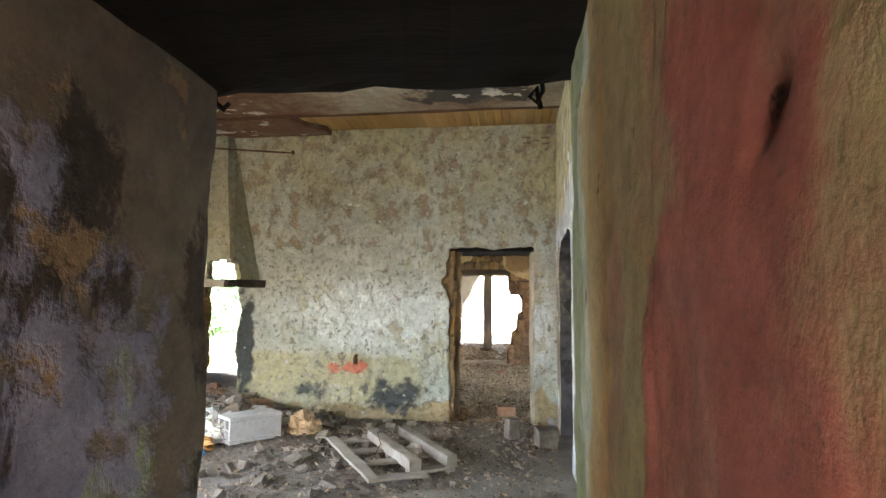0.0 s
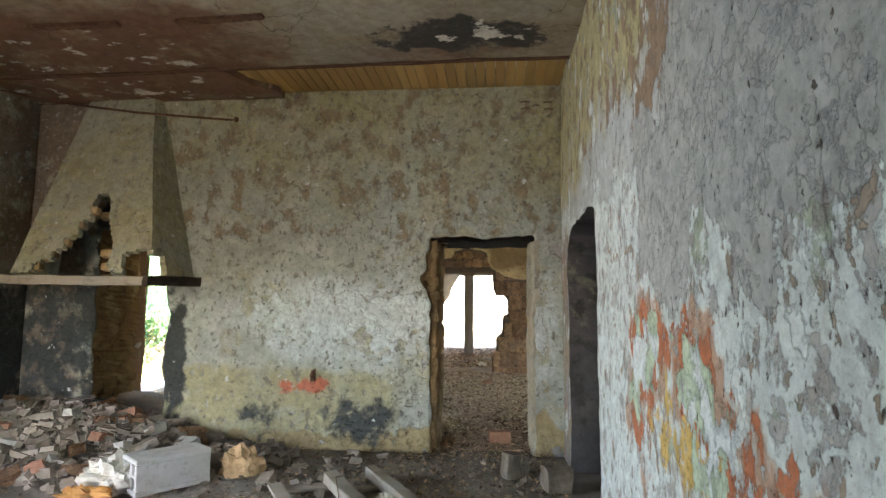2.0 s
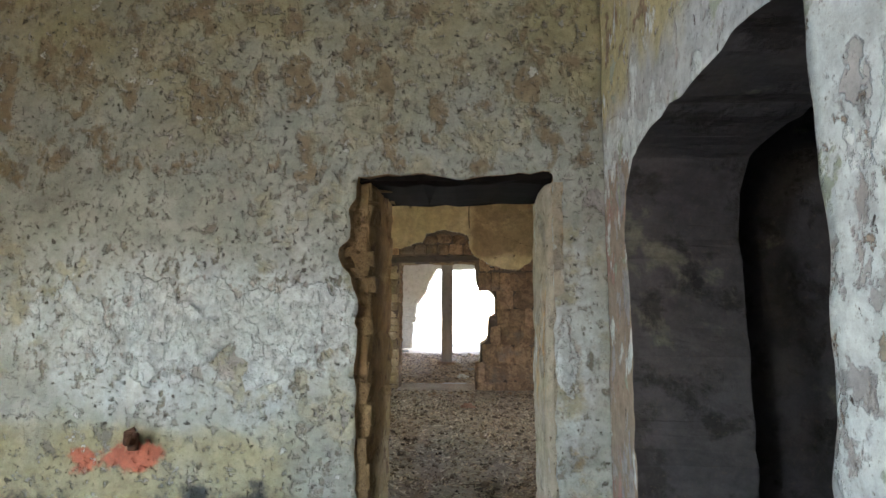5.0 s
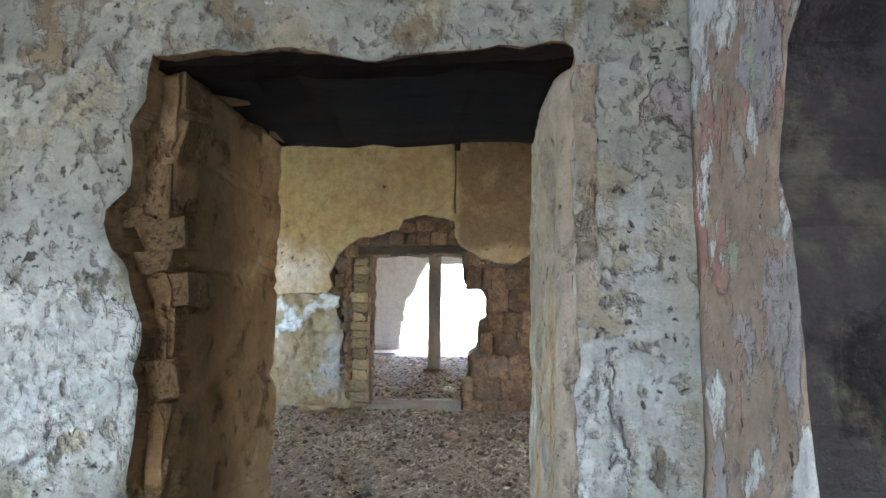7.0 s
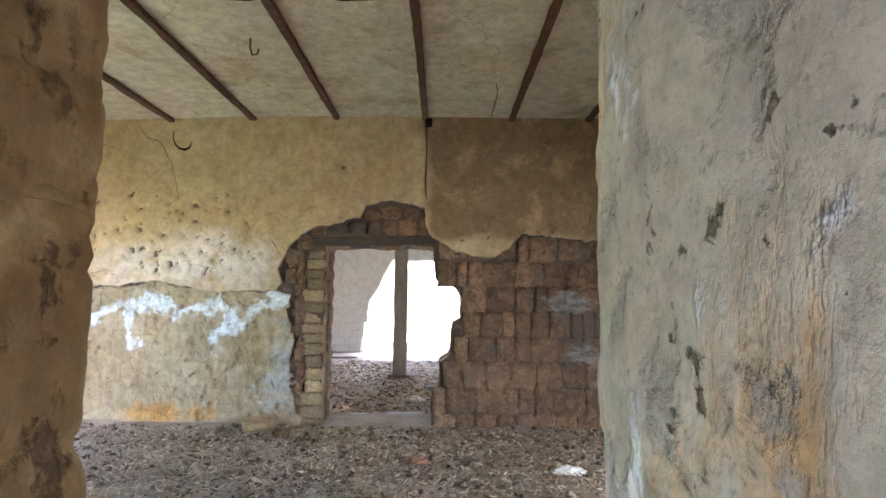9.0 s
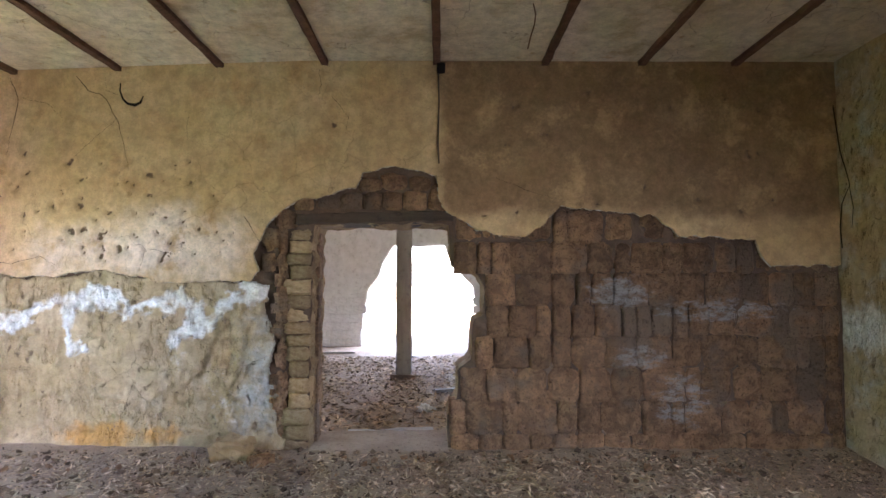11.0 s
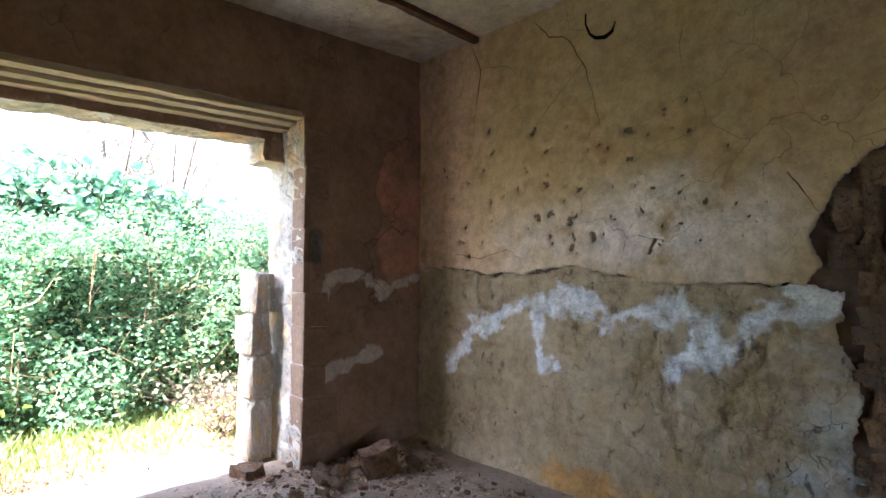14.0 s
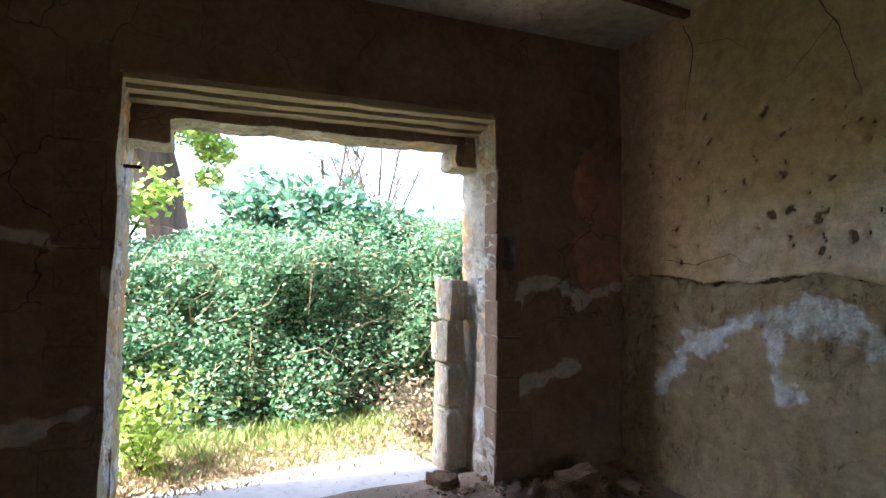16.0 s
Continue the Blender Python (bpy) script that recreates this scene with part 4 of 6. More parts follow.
# The hole is made up, to hold the stable's fill lamp.
sheet("wall_stable_east", (3.68, 13.4, 0), (0, -1, 0), 5.9, 3.62, 0.05, [[(3.8, 0.5), (3.8, 1.6), (4.9, 1.6), (4.9, 0.5)]], 0.4, [M["eroded"], M["eroded"]], uneven(15, 0.02),
      [("salt", lambda u, v: 0.5 * np.exp(-((v - 1.15) / 0.25) ** 2)), ("grey", lambda u, v: 0.3 + 0 * u)])
sheet("wall_stable_south", (3.75, 7.9, 0), (-1, 0, 0), 2.9, 3.62, 0.1, [], 0.4, [M["yellow_plaster"], M["yellow_plaster"]])
sheet("ceiling_stable", (-5.6, 13.75, 3.58), (1, 0, 0), 9.4, 6.0, 0.08, [], 0.14, [M["ceiling_cream"], M["ceiling_cream"]], uneven(17, 0.006), vaxis=(0, -1, 0))

# far room
FAR = rag([(-1.9, -0.1), (-1.8, 0.9), (-1.72, 1.4), (-1.45, 1.75), (-1.25, 2.2), (-1.1, 2.48), (0.15, 2.48), (0.35, 2.1), (0.6, 1.75), (0.85, 1.5), (0.95, 1.0), (1.05, 0.6), (1.1, -0.1)], 0.2, 0.04, 61)
sheet("wall_far_north", (-6, 22, 0), (1, 0, 0), 11, 3.62, 0.08, [shift(FAR, -6)], 0.5, [M["concrete"], M["reveal_pale"]], uneven(19))
sheet("wall_far_west", (-5.9, 13.8, 0), (0, 1, 0), 8.4, 3.62, 0.2, [], 0.4, [M["eroded"], M["eroded"]])
sheet("wall_far_east", (4.9, 22.2, 0), (0, -1, 0), 8.6, 3.62, 0.2, [], 0.4, [M["concrete"], M["concrete"]])
sheet("wall_far_south", (4.95, 13.84, 0), (-1, 0, 0), 1.25, 3.62, 0.2, [], 0.3, [M["concrete"], M["concrete"]])
sheet("ceiling_far", (-6, 22.2, 3.6), (1, 0, 0), 11, 8.5, 0.25, [], 0.14, [M["ceiling_cream"], M["ceiling_cream"]], vaxis=(0, -1, 0))

# floors and ground
sheet("floor_kitchen", (-5.0, -2.2, 0.0), (1, 0, 0), 7.6, 9.6, 0.06, [], 0.1, [M["kitchen_floor"], M["kitchen_floor"]], lambda u, v: (fbm(u, v, 2, 21) - 0.5) * 0.03 - 0.01, vaxis=(0, 1, 0))
sheet("floor_stable", (-5.25, 7.4, 0.0), (1, 0, 0), 9.1, 6.5, 0.05, [], 0.1, [M["dirt_floor"], M["dirt_floor"]],
      lambda u, v: (fbm(u, v, 2.5, 23) - 0.5) * 0.05 + 0.07 * smooth(v, 5.2, 6.0) + 0.06 * smooth(1.2 - u, 0, 1.2), vaxis=(0, 1, 0))
sheet("floor_far", (-6.2, 13.9, 0.0), (1, 0, 0), 11.2, 8.6, 0.08, [], 0.1, [M["dirt_floor"], M["dirt_floor"]], lambda u, v: (fbm(u, v, 2, 25) - 0.5) * 0.07 + 0.02, vaxis=(0, 1, 0))
ground = sheet("ground", (-600, -600, -0.06), (1, 0, 0), 1200, 1200, 20, [], 0.2, [M["earth"], M["earth"]], vaxis=(0, 1, 0))

# ---- things: kitchen ----


def tube_bm(pts, radii, sides=7):
    bm = bmesh.new()
    rings = []
    for k, p in enumerate(pts):
        p = Vector(p)
        a, b = Vector(pts[max(k - 1, 0)]), Vector(pts[min(k + 1, len(pts) - 1)])
        d = (b - a).normalized()
        side = d.cross(Vector((0.31, 0.2, 0.93))).normalized()
        up = d.cross(side)
        r = radii[k] if isinstance(radii, (list, tuple)) else radii
        rings.append([bm.verts.new(p + (side * math.cos(6.2832 * i / sides) + up * math.sin(6.2832 * i / sides)) * r) for i in range(sides)])
    for A, B in zip(rings, rings[1:]):
        for i in range(sides):
            bm.faces.new((A[i], A[(i + 1) % sides], B[(i + 1) % sides], B[i]))
    bm.faces.new(rings[0][::-1])
    bm.faces.new(rings[-1])
    return bm


def beam_bm(a, b, w, h, rough=0.004, seed=0, n=8, up=(0, 0, 1)):
    """A worn timber from a to b (centre line), w across and h high."""
    a, b, up = Vector(a), Vector(b), Vector(up)
    d = (b - a).normalized()
    side = d.cross(up).normalized()
    up = side.cross(d)
    bm, rings, rng = bmesh.new(), [], random.Random(seed)
    for k in range(n + 1):
        c = a.lerp(b, k / n)
        ring = []
        for sx, sz in ((-1, -1), (-0.86, -1.0), (0.86, -1.0), (1, -0.86), (1, 0.86), (0.86, 1), (-0.86, 1), (-1, 0.86)):
            j = Vector([rng.uniform(-1, 1) * rough for _ in range(3)])
            ring.append(bm.verts.new(c + side * sx * w / 2 + up * sz * h / 2 + j))
        rings.append(ring)
    for A, B in zip(rings, rings[1:]):
        for i in range(8):
            bm.faces.new((A[i], A[(i + 1) % 8], B[(i + 1) % 8], B[i]))
    bm.faces.new(rings[0][::-1])
    bm.faces.new(rings[-1])
    return bm


O = Matrix.Identity(4)

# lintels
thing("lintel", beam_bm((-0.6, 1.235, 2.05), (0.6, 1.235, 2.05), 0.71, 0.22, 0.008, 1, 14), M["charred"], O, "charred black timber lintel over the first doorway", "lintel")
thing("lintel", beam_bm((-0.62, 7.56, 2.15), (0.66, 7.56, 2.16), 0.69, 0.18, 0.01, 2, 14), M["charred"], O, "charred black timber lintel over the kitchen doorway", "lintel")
thing("lintel", beam_bm((-1.27, 13.5, 2.115), (0.16, 13.5, 2.15), 0.42, 0.10, 0.01, 3, 20), M["dark_wood"], O, "dark wooden lintel over the broken stable doorway", "lintel")

# broken plastered hood over the hearth
HOOD = [Vector(p) for p in ((-4.36, 6.5, 1.70), (-3.05, 6.6, 1.70), (-3.43, 7.1, 3.58), (-4.17, 7.14, 3.58))]


def hood_sheet(name, BL, BR, TR, TL, holes, mat, thick, parent, n=70):
    s, t = np.meshgrid(np.linspace(0, 1, n + 1), np.linspace(0, 1, n + 1), indexing="ij")
    cs, ct = (s[:-1, :-1] + s[1:, 1:]) / 2, (t[:-1, :-1] + t[1:, 1:]) / 2
    kept = np.ones(cs.shape, bool)
    for h in holes:
        kept &= ~inside(cs, ct, h)
    BL, BR, TR, TL = (np.array(p) for p in (BL, BR, TR, TL))
    S, T = s[..., None], t[..., None]
    P = (BL * (1 - S) + BR * S) * (1 - T) + (TL * (1 - S) + TR * S) * T
    nrm = np.cross(BR - BL, TL - BL)
    nrm = nrm / np.linalg.norm(nrm)
    P = P + nrm * ((fbm(s, t, 5, 3) - 0.5) * 0.03)[..., None]
    back = P - nrm * thick
    idx = np.arange(s.size).reshape(s.shape)
    faces, edges = [], set()
    for i, j in zip(*np.nonzero(kept)):
        q = [int(idx[i, j]), int(idx[i + 1, j]), int(idx[i + 1, j + 1]), int(idx[i, j + 1])]
        faces.append(q)
        for k in range(4):
            e = (q[k], q[(k + 1) % 4])
            if e[::-1] in edges:
                edges.remove(e[::-1])
            else:
                edges.add(e)
    m = s.size
    faces += [[x + m for x in q[::-1]] for q in faces]
    faces += [[b, a, a + m, b + m] for a, b in edges]
    ob = mesh_object(name, np.concatenate([P.reshape(-1, 3), back.reshape(-1, 3)]).tolist(), faces, mat, parent)
    for key, v in (("ochre", 0.42), ("spots", 0.33), ("blue", -0.5), ("earth", -0.5), ("red", -0.5), ("soot", -0.3)):
        at = ob.data.attributes.new(key, "FLOAT", "POINT")
        at.data.foreach_set("value", np.full(2 * m, v, np.float32))
    return ob


hood = empty("hearth_hood", O, "broken plastered brick hood over the sooty kitchen hearth", "hearth hood")
STEPS = [(0.57, 0.434), (0.49, 0.424), (0.446, 0.356), (0.473, 0.289), (0.376, 0.273), (0.407, 0.201), (0.294, 0.181), (0.32, 0.127), (0.231, 0.117), (0.253, 0.073), (0.16, 0.06), (0.123, -0.02),
         (0.748, -0.02), (0.675, 0.05), (0.705, 0.144), (0.639, 0.273), (0.616, 0.39)]
hood_sheet("front_panel", *HOOD, [STEPS, [(0.78, 0.10), (0.9, 0.125), (1.1, 0.12), (1.1, -0.1), (0.82, -0.1)]], M["limewash"], 0.07, hood)
hood_sheet("side_panel", HOOD[1], Vector((-2.95, 7.25, 1.70)), Vector((-3.36, 7.25, 3.58)), HOOD[2], [[(-0.1, -0.1), (-0.1, 0.12), (0.3, 0.1), (0.35, -0.1)]], M["limewash"], 0.07, hood, 40)
hood_sheet("side_panel", Vector((-4.55, 7.25, 1.70)), HOOD[0], HOOD[3], Vector((-4.3, 7.25, 3.58)), [], M["limewash"], 0.07, hood, 30)
part("mantel_beam", beam_bm((-4.8, 6.46, 1.64), (-3.04, 6.56, 1.63), 0.12, 0.085, 0.006, 5, 14), M["grey_wood"], hood, "weathered grey timber mantel")
# The mantel's shadowed side: its shade is painted by a darker timber.
part("mantel_beam", beam_bm((-3.06, 6.5, 1.63), (-2.92, 7.26, 1.65), 0.11, 0.09, 0.006, 6, 8), M["dark_wood"], hood, "timber side of the mantel, darkened to paint its shade")
rng = random.Random(12)
shared = None
for k, (s, t) in enumerate([(0.45, 0.33), (0.42, 0.31), (0.375, 0.245), (0.31, 0.215), (0.29, 0.155), (0.23, 0.14), (0.22, 0.09), (0.17, 0.075), (0.14, 0.03), (0.69, 0.1), (0.71, 0.03), (0.63, 0.3)]):
    p = (HOOD[0] * (1 - s) + HOOD[1] * s) * (1 - t) + (HOOD[3] * (1 - s) + HOOD[2] * s) * t
    b = block_bm(0.16, 0.08, 0.07, 0.008)
    ob = part("brick", b, M["pier_brick"], hood)
    ob.matrix_world = pose(p.x - 0.03, p.y + 0.05, p.z - 0.03, -12, rng.uniform(-3, 3), rng.uniform(-4, 8))

rod = thing("tie_rod", tube_bm([(-4.82, 6.45, 3.50), (-4.4, 6.6, 3.44), (-4.0, 6.74, 3.39), (-3.5, 6.92, 3.365), (-3.0, 7.08, 3.36), (-2.57, 7.22, 3.36)], 0.011, 6), M["rust"], O,
            "thin rusted iron tie rod across the corner", "tie rod")
bm = block_bm(0.04, 0.05, 0.05, 0.008)
p = part("end_plate", bm, M["rust"], rod)
p.location = (-2.57, 7.2, 3.335)
wall_hook = empty("wall_hook", pose(-1.66, 7.19, 0.72), "bent rusted iron bracket in the kitchen wall", "wall hook")
part("arm", tube_bm([(0, 0.02, -0.02), (0.01, -0.07, 0.0), (0.03, -0.10, 0.05), (0.06, -0.09, 0.07)], [0.022, 0.022, 0.02, 0.014], 7), M["rust"], wall_hook)
part("wall_plate", block_bm(0.05, 0.03, 0.09, 0.006), M["rust"], wall_hook).location = (0, 0, -0.06)

# rusted ceiling beams of the kitchen
for a, b in (((-4.6, 6.47, 3.59), (0.8, 6.40, 3.60)), ((-3.47, 5.53, 3.573), (-2.74, 5.53, 3.573)), ((-2.27, 5.53, 3.573), (-1.58, 5.50, 3.573)), ((-4.7, 4.55, 3.573), (0.6, 4.54, 3.573))):
    ob = thing("ceiling_beam", beam_bm(a, b, 0.055, 0.05, 0.006, int(a[0] * 10), 24), M["rust"], O, "rusted iron beam flange showing in the plaster ceiling", "ceiling beam", "kitchen ceiling beams")
hookc = thing("ceiling_hook", tube_bm([(-1.5, 4.2, 3.77), (-1.5, 4.2, 3.7), (-1.47, 4.2, 3.66), (-1.43, 4.2, 3.69)], 0.009, 6), M["rust"], O, "small rusted hook hanging from the boards", "hook")

# pallet
pallet = empty("pallet", O, "broken grey wooden pallet lying on the littered floor", "pallet")
d = Vector((0.52, -0.855, 0))
lines = [((-1.50, 5.86), 1.46, 0.10, 0.025, 0.085), ((-1.13, 6.04), 1.22, 0.10, 0.09, 0.10), ((-0.85, 6.22), 1.22, 0.09, 0.09, 0.10)]
for k, ((x, y), n, w, h, z) in enumerate(lines):
    a = Vector((x, y, z))
    part("stringer" if k else "board", beam_bm(a, a + d * n, w, h, 0.004, 20 + k, 6), M["grey_wood"], pallet)
for k, (f, n0, n1) in enumerate(((0.04, -1.54, -1.05), (0.34, -1.54, -1.05), (0.62, -1.54, -1.05), (0.94, -1.54, -1.02))):
    a = Vector((-1.50, 5.86, 0.06)) + d * (1.4 * f)
    part("board", beam_bm(a, a + Vector((0.42, 0.2, -0.005)), 0.12, 0.02, 0.003, 30 + k, 4), M["grey_wood"], pallet)
for k, f in enumerate((0.1, 0.55, 0.9)):
    a = Vector((-1.1, 6.0, 0.035)) + d * (1.2 * f)
    part("board", beam_bm(a, a + Vector((0.30, 0.17, 0)), 0.11, 0.02, 0.003, 40 + k, 4), M["grey_wood"], pallet)
for k, f in enumerate((0.05, 0.5, 0.95)):
    for x, y in ((-1.13, 6.04), (-0.85, 6.22)):
        q = Vector((x, y, 0)) + d * (1.2 * f)
        part("foot_block", block_bm(0.09, 0.1, 0.056, 0.006), M["grey_wood"], pallet).matrix_world = pose(q.x, q.y, 0.0, 0, 0, 31)
part("loose_wire", tube_bm([(-1.0, 5.9, 0.15), (-1.02, 5.8, 0.17), (-0.95, 5.6, 0.16), (-0.9, 5.45, 0.15), (-0.92, 5.3, 0.08), (-0.8, 5.15, 0.03)], 0.004, 5), M["rust"], pallet, "thin loose wire")

# hollow concrete block
bm = bmesh.new()
hb = empty("hollow_block", pose(-2.40, 5.95, 0.02, 0, 0, 52), "pale hollow concrete block lying on the rubble", "concrete block")
for nm, sx, sy, sz, x, y, z in (("top_slab", 0.56, 0.29, 0.035, 0, 0, 0.225), ("base_slab", 0.56, 0.29, 0.035, 0, 0, 0), ("side_wall", 0.555, 0.035, 0.19, 0, -0.125, 0.035), ("side_wall", 0.555, 0.035, 0.19, 0, 0.125, 0.035),
                                ("web", 0.54, 0.03, 0.188, 0, 0, 0.036), ("web", 0.53, 0.212, 0.025, 0, 0, 0.115)):
    part(nm, block_bm(sx, sy, sz, 0.007, 0.002, 3), M["concrete"], hb).location = (x, y, z)


def crumple(name, x, y, z, sx, sy, sz, mat, label, category, seed, rot=0):
    bm = bmesh.new()
    bmesh.ops.create_icosphere(bm, subdivisions=4, radius=1)
    for v in bm.verts:
        n = noise.noise(v.co * 2.2 + Vector((seed, 0, 0))) * 0.35 + abs(noise.noise(v.co * 5 + Vector((0, seed, 0)))) * 0.38
        v.co *= 0.75 + n
        v.co.x, v.co.y, v.co.z = v.co.x * sx, v.co.y * sy, max(v.co.z, -0.12) * sz
    bmesh.ops.translate(bm, vec=(0, 0, 0.12 * sz), verts=bm.verts)
    return thing(name, bm, mat, pose(x, y, z, 0, 0, rot), label, category)


crumple("paper_bag", -1.98, 6.30, 0.02, 0.21, 0.15, 0.22, M["paper"], "crumpled brown paper sack on the rubble", "paper bag", 3.3, 10)
crumple("sheeting", -2.78, 5.85, 0.02, 0.26, 0.28, 0.24, M["cloth"], "dirty white plastic sheeting bunched beside the block", "sheeting", 8.1, 30)
crumple("sack", -2.78, 5.56, 0.01, 0.26, 0.14, 0.10, M["orange_bag"], "flattened orange sack on the floor", "sack", 5.7, -8)
crumple("plastic_scrap", -2.6, 5.38, 0.0, 0.05, 0.06, 0.05, M["blue_plastic"], "small blue plastic scrap on the floor", "plastic scrap", 1.9)
crumple("foam_lump", -3.45, 6.85, 0.15, 0.18, 0.14, 0.13, M["yellow_foam"], "lump of yellow foam on the hearth rubble", "foam", 6.6)
crumple("paper_scrap", -0.62, 5.62, 0.02, 0.09, 0.07, 0.10, M["cloth"], "white paper scrap caught in the pallet", "paper scrap", 2.7)
crumple("paper_scrap", 1.32, 11.85, 0.01, 0.16, 0.10, 0.05, M["cloth"], "torn white paper on the dung floor", "paper scrap", 4.4)
crumple("rag", 0.02, 12.1, 0.01, 0.10, 0.07, 0.06, M["red_brick"], "small faded red rag on the dung floor", "rag", 7.7)
thing("stone", block_bm(0.2, 0.17, 0.18, 0.02, 0.02, 4, 2), M["rubble"], pose(0.62, 6.22, 0, 0, 0, 14), "rough squared stone by the kitchen doorway", "stone")
thing("stone", block_bm(0.12, 0.10, 0.21, 0.02, 0.015, 5, 2), M["rubble"], pose(0.27, 6.5, 0, 3, 0, 30), "narrow upright stone by the kitchen doorway", "stone")
thing("brick", block_bm(0.22, 0.11, 0.12, 0.012, 0.004, 6, 1), M["red_brick"], pose(0.19, 7.7, 0, 0, 0, 8), "single old red brick in the doorway", "brick")
thing("stone", block_bm(0.12, 0.1, 0.09, 0.02, 0.02, 8, 2), M["adobe"], pose(-0.33, 7.5, 0, 0, 0, 20), "dark clod of earth in the doorway", "stone")
thing("stone", block_bm(0.3, 0.2, 0.24, 0.02, 0.03, 9, 2), M["rubble"], pose(-4.13, 6.93, 0.12, 6, -8, 14), "upright broken block on the hearth rubble", "stone")

# rubble pile round the hearth
def pile(x, y):
    return 0.34 * smooth(-x, 2.3, 3.9) * smooth(y, 4.9, 6.7) + 0.08 * smooth(-x, 1.2, 2.6) * smooth(y, 5.6, 6.9)


sheet("rubble_bed", (-4.8, 4.2, 0.0), (1, 0, 0), 4.2, 3.75, 0.05, [], 0.05, [M["kitchen_floor"], M["kitchen_floor"]],
      lambda u, v: pile(u - 4.8, v + 4.2) - 0.02 + (fbm(u, v, 6, 31) - 0.45) * 0.08 * smooth(pile(u - 4.8, v + 4.2), 0.0, 0.05), vaxis=(0, 1, 0))


def chips(name, n, area, size, mat, label, seed, zfn, flat=0.5):
    rng = np.random.RandomState(seed)
    verts, faces = [], []
    cube = np.array([(-1, -1, -1), (1, -1, -1), (1, 1, -1), (-1, 1, -1), (-1, -1, 1), (1, -1, 1), (1, 1, 1), (-1, 1, 1)], float)
    quads = [(3, 2, 1, 0), (4, 5, 6, 7), (0, 1, 5, 4), (1, 2, 6, 5), (2, 3, 7, 6), (3, 0, 4, 7)]
    for k in range(n):
        x, y = area(rng)
        s = size[0] + (size[1] - size[0]) * rng.rand() ** 2.5
        c = cube * np.array([s, s * rng.uniform(0.4, 1), s * rng.uniform(0.25, flat + 0.2)]) * rng.uniform(0.7, 1.1, (8, 3))
        R = np.array(Euler(tuple(rng.uniform(-0.5, 0.5, 2)) + (rng.uniform(0, 6.28),)).to_matrix())
        c = c @ R.T + (x, y, zfn(x, y) + s * 0.2)
        b = len(verts)
        verts += c.tolist()
        faces += [tuple(b + i for i in q) for q in quads]
    ob = mesh_object(name, verts, faces, mat)
    return tagged(ob, label, "rubble", kind="stuff")


def hearth_area(rng):
    while True:
        x, y = rng.uniform(-4.75, -0.7), rng.uniform(4.3, 7.15)
        if rng.rand() < pile(np.array(x), np.array(y)) * 3.0 + 0.06:
            return x, y


chips("rubble", 2200, hearth_area, (0.012, 0.075), M["rubble"], "grey and brown broken masonry heaped round the hearth", 4, lambda x, y: float(pile(np.array(x), np.array(y))))
chips("rubble", 500, lambda r: (r.uniform(-1.9, 0.6), r.uniform(4.2, 7.1)), (0.008, 0.035), M["rubble"], "small masonry crumbs on the kitchen floor", 5, lambda x, y: 0.0)
chips("rubble", 240, lambda r: (r.uniform(-4.7, 3.5), 13.15 - abs(r.normal(0, 0.25)) + 0.09 * max(0.0, 0.0)), (0.006, 0.032), M["adobe"], "crumbled adobe along the foot of the wall", 6, lambda x, y: 0.04)
chips("rubble", 110, lambda r: (r.uniform(-5.0, -4.2), r.uniform(12.0, 13.5)), (0.01, 0.06), M["adobe"], "crumbled stones in the stable corner", 7, lambda x, y: 0.08)
rng = random.Random(3)
for k in range(34):
    while True:
        x, y = rng.uniform(-4.6, -2.5), rng.uniform(5.3, 7.05)
        if float(pile(np.array(x), np.array(y))) > 0.1:
            break
    L = rng.uniform(0.12, 0.26)
    kind = 0 if k % 7 == 0 else 2 if k % 3 == 2 else 1
    m = (M["red_brick"], M["concrete"] if k % 2 else M["rubble"], M["adobe"])[kind]
    lab = {0: "broken old red brick in the rubble heap", 1: "pale broken block in the rubble heap", 2: "brown adobe lump in the rubble heap"}[kind]
    thing("broken_brick", block_bm(L, L * 0.55, 0.075, 0.01, 0.012, k, 1), m, pose(x, y, float(pile(np.array(x), np.array(y))) - 0.01, rng.uniform(-22, 22), rng.uniform(-22, 22), rng.uniform(0, 180)), lab, "brick", "rubble bricks")
pb = empty("hollow_brick", pose(-3.9, 5.86, 0.1, 4, 5, 12), "long perforated clay brick on the rubble", "brick")
part("body", block_bm(0.4, 0.2, 0.08, 0.006), M["concrete"], pb)
# The body is solid: near-black blocks paint the darkness of its holes.
for k in range(7):
    part("painted_hole", block_bm(0.03, 0.012, 0.03, 0.003), M["charred"], pb).location = (-0.165 + 0.055 * k, -0.099, 0.025)
thing("plank", beam_bm((-4.0, 6.5, 0.32), (-3.3, 6.75, 0.36), 0.1, 0.03, 0.004, 61, 5), M["red_brick"], O, "reddish wooden plank lying over the hearth rubble", "plank")
thing("plank", beam_bm((-3.9, 6.2, 0.25), (-3.1, 6.35, 0.2), 0.08, 0.035, 0.004, 62, 5), M["grey_wood"], O, "splintered grey plank on the rubble", "plank")

# ---- things: stable and far room ----
for k, x in enumerate((-4.06, -3.02, -2.02, -1.03, 0.0, 1.0, 1.89, 2.75)):
    thing("ceiling_joist", beam_bm((x, 7.95, 3.568), (x + 0.01, 13.36 + max(0, -0.09 * (x + 1.2)), 3.568), 0.062, 0.06, 0.006, 70 + k, 40), M["rust"], O, "narrow rusted iron joist showing in the stable ceiling", "ceiling joist", "stable ceiling joists")
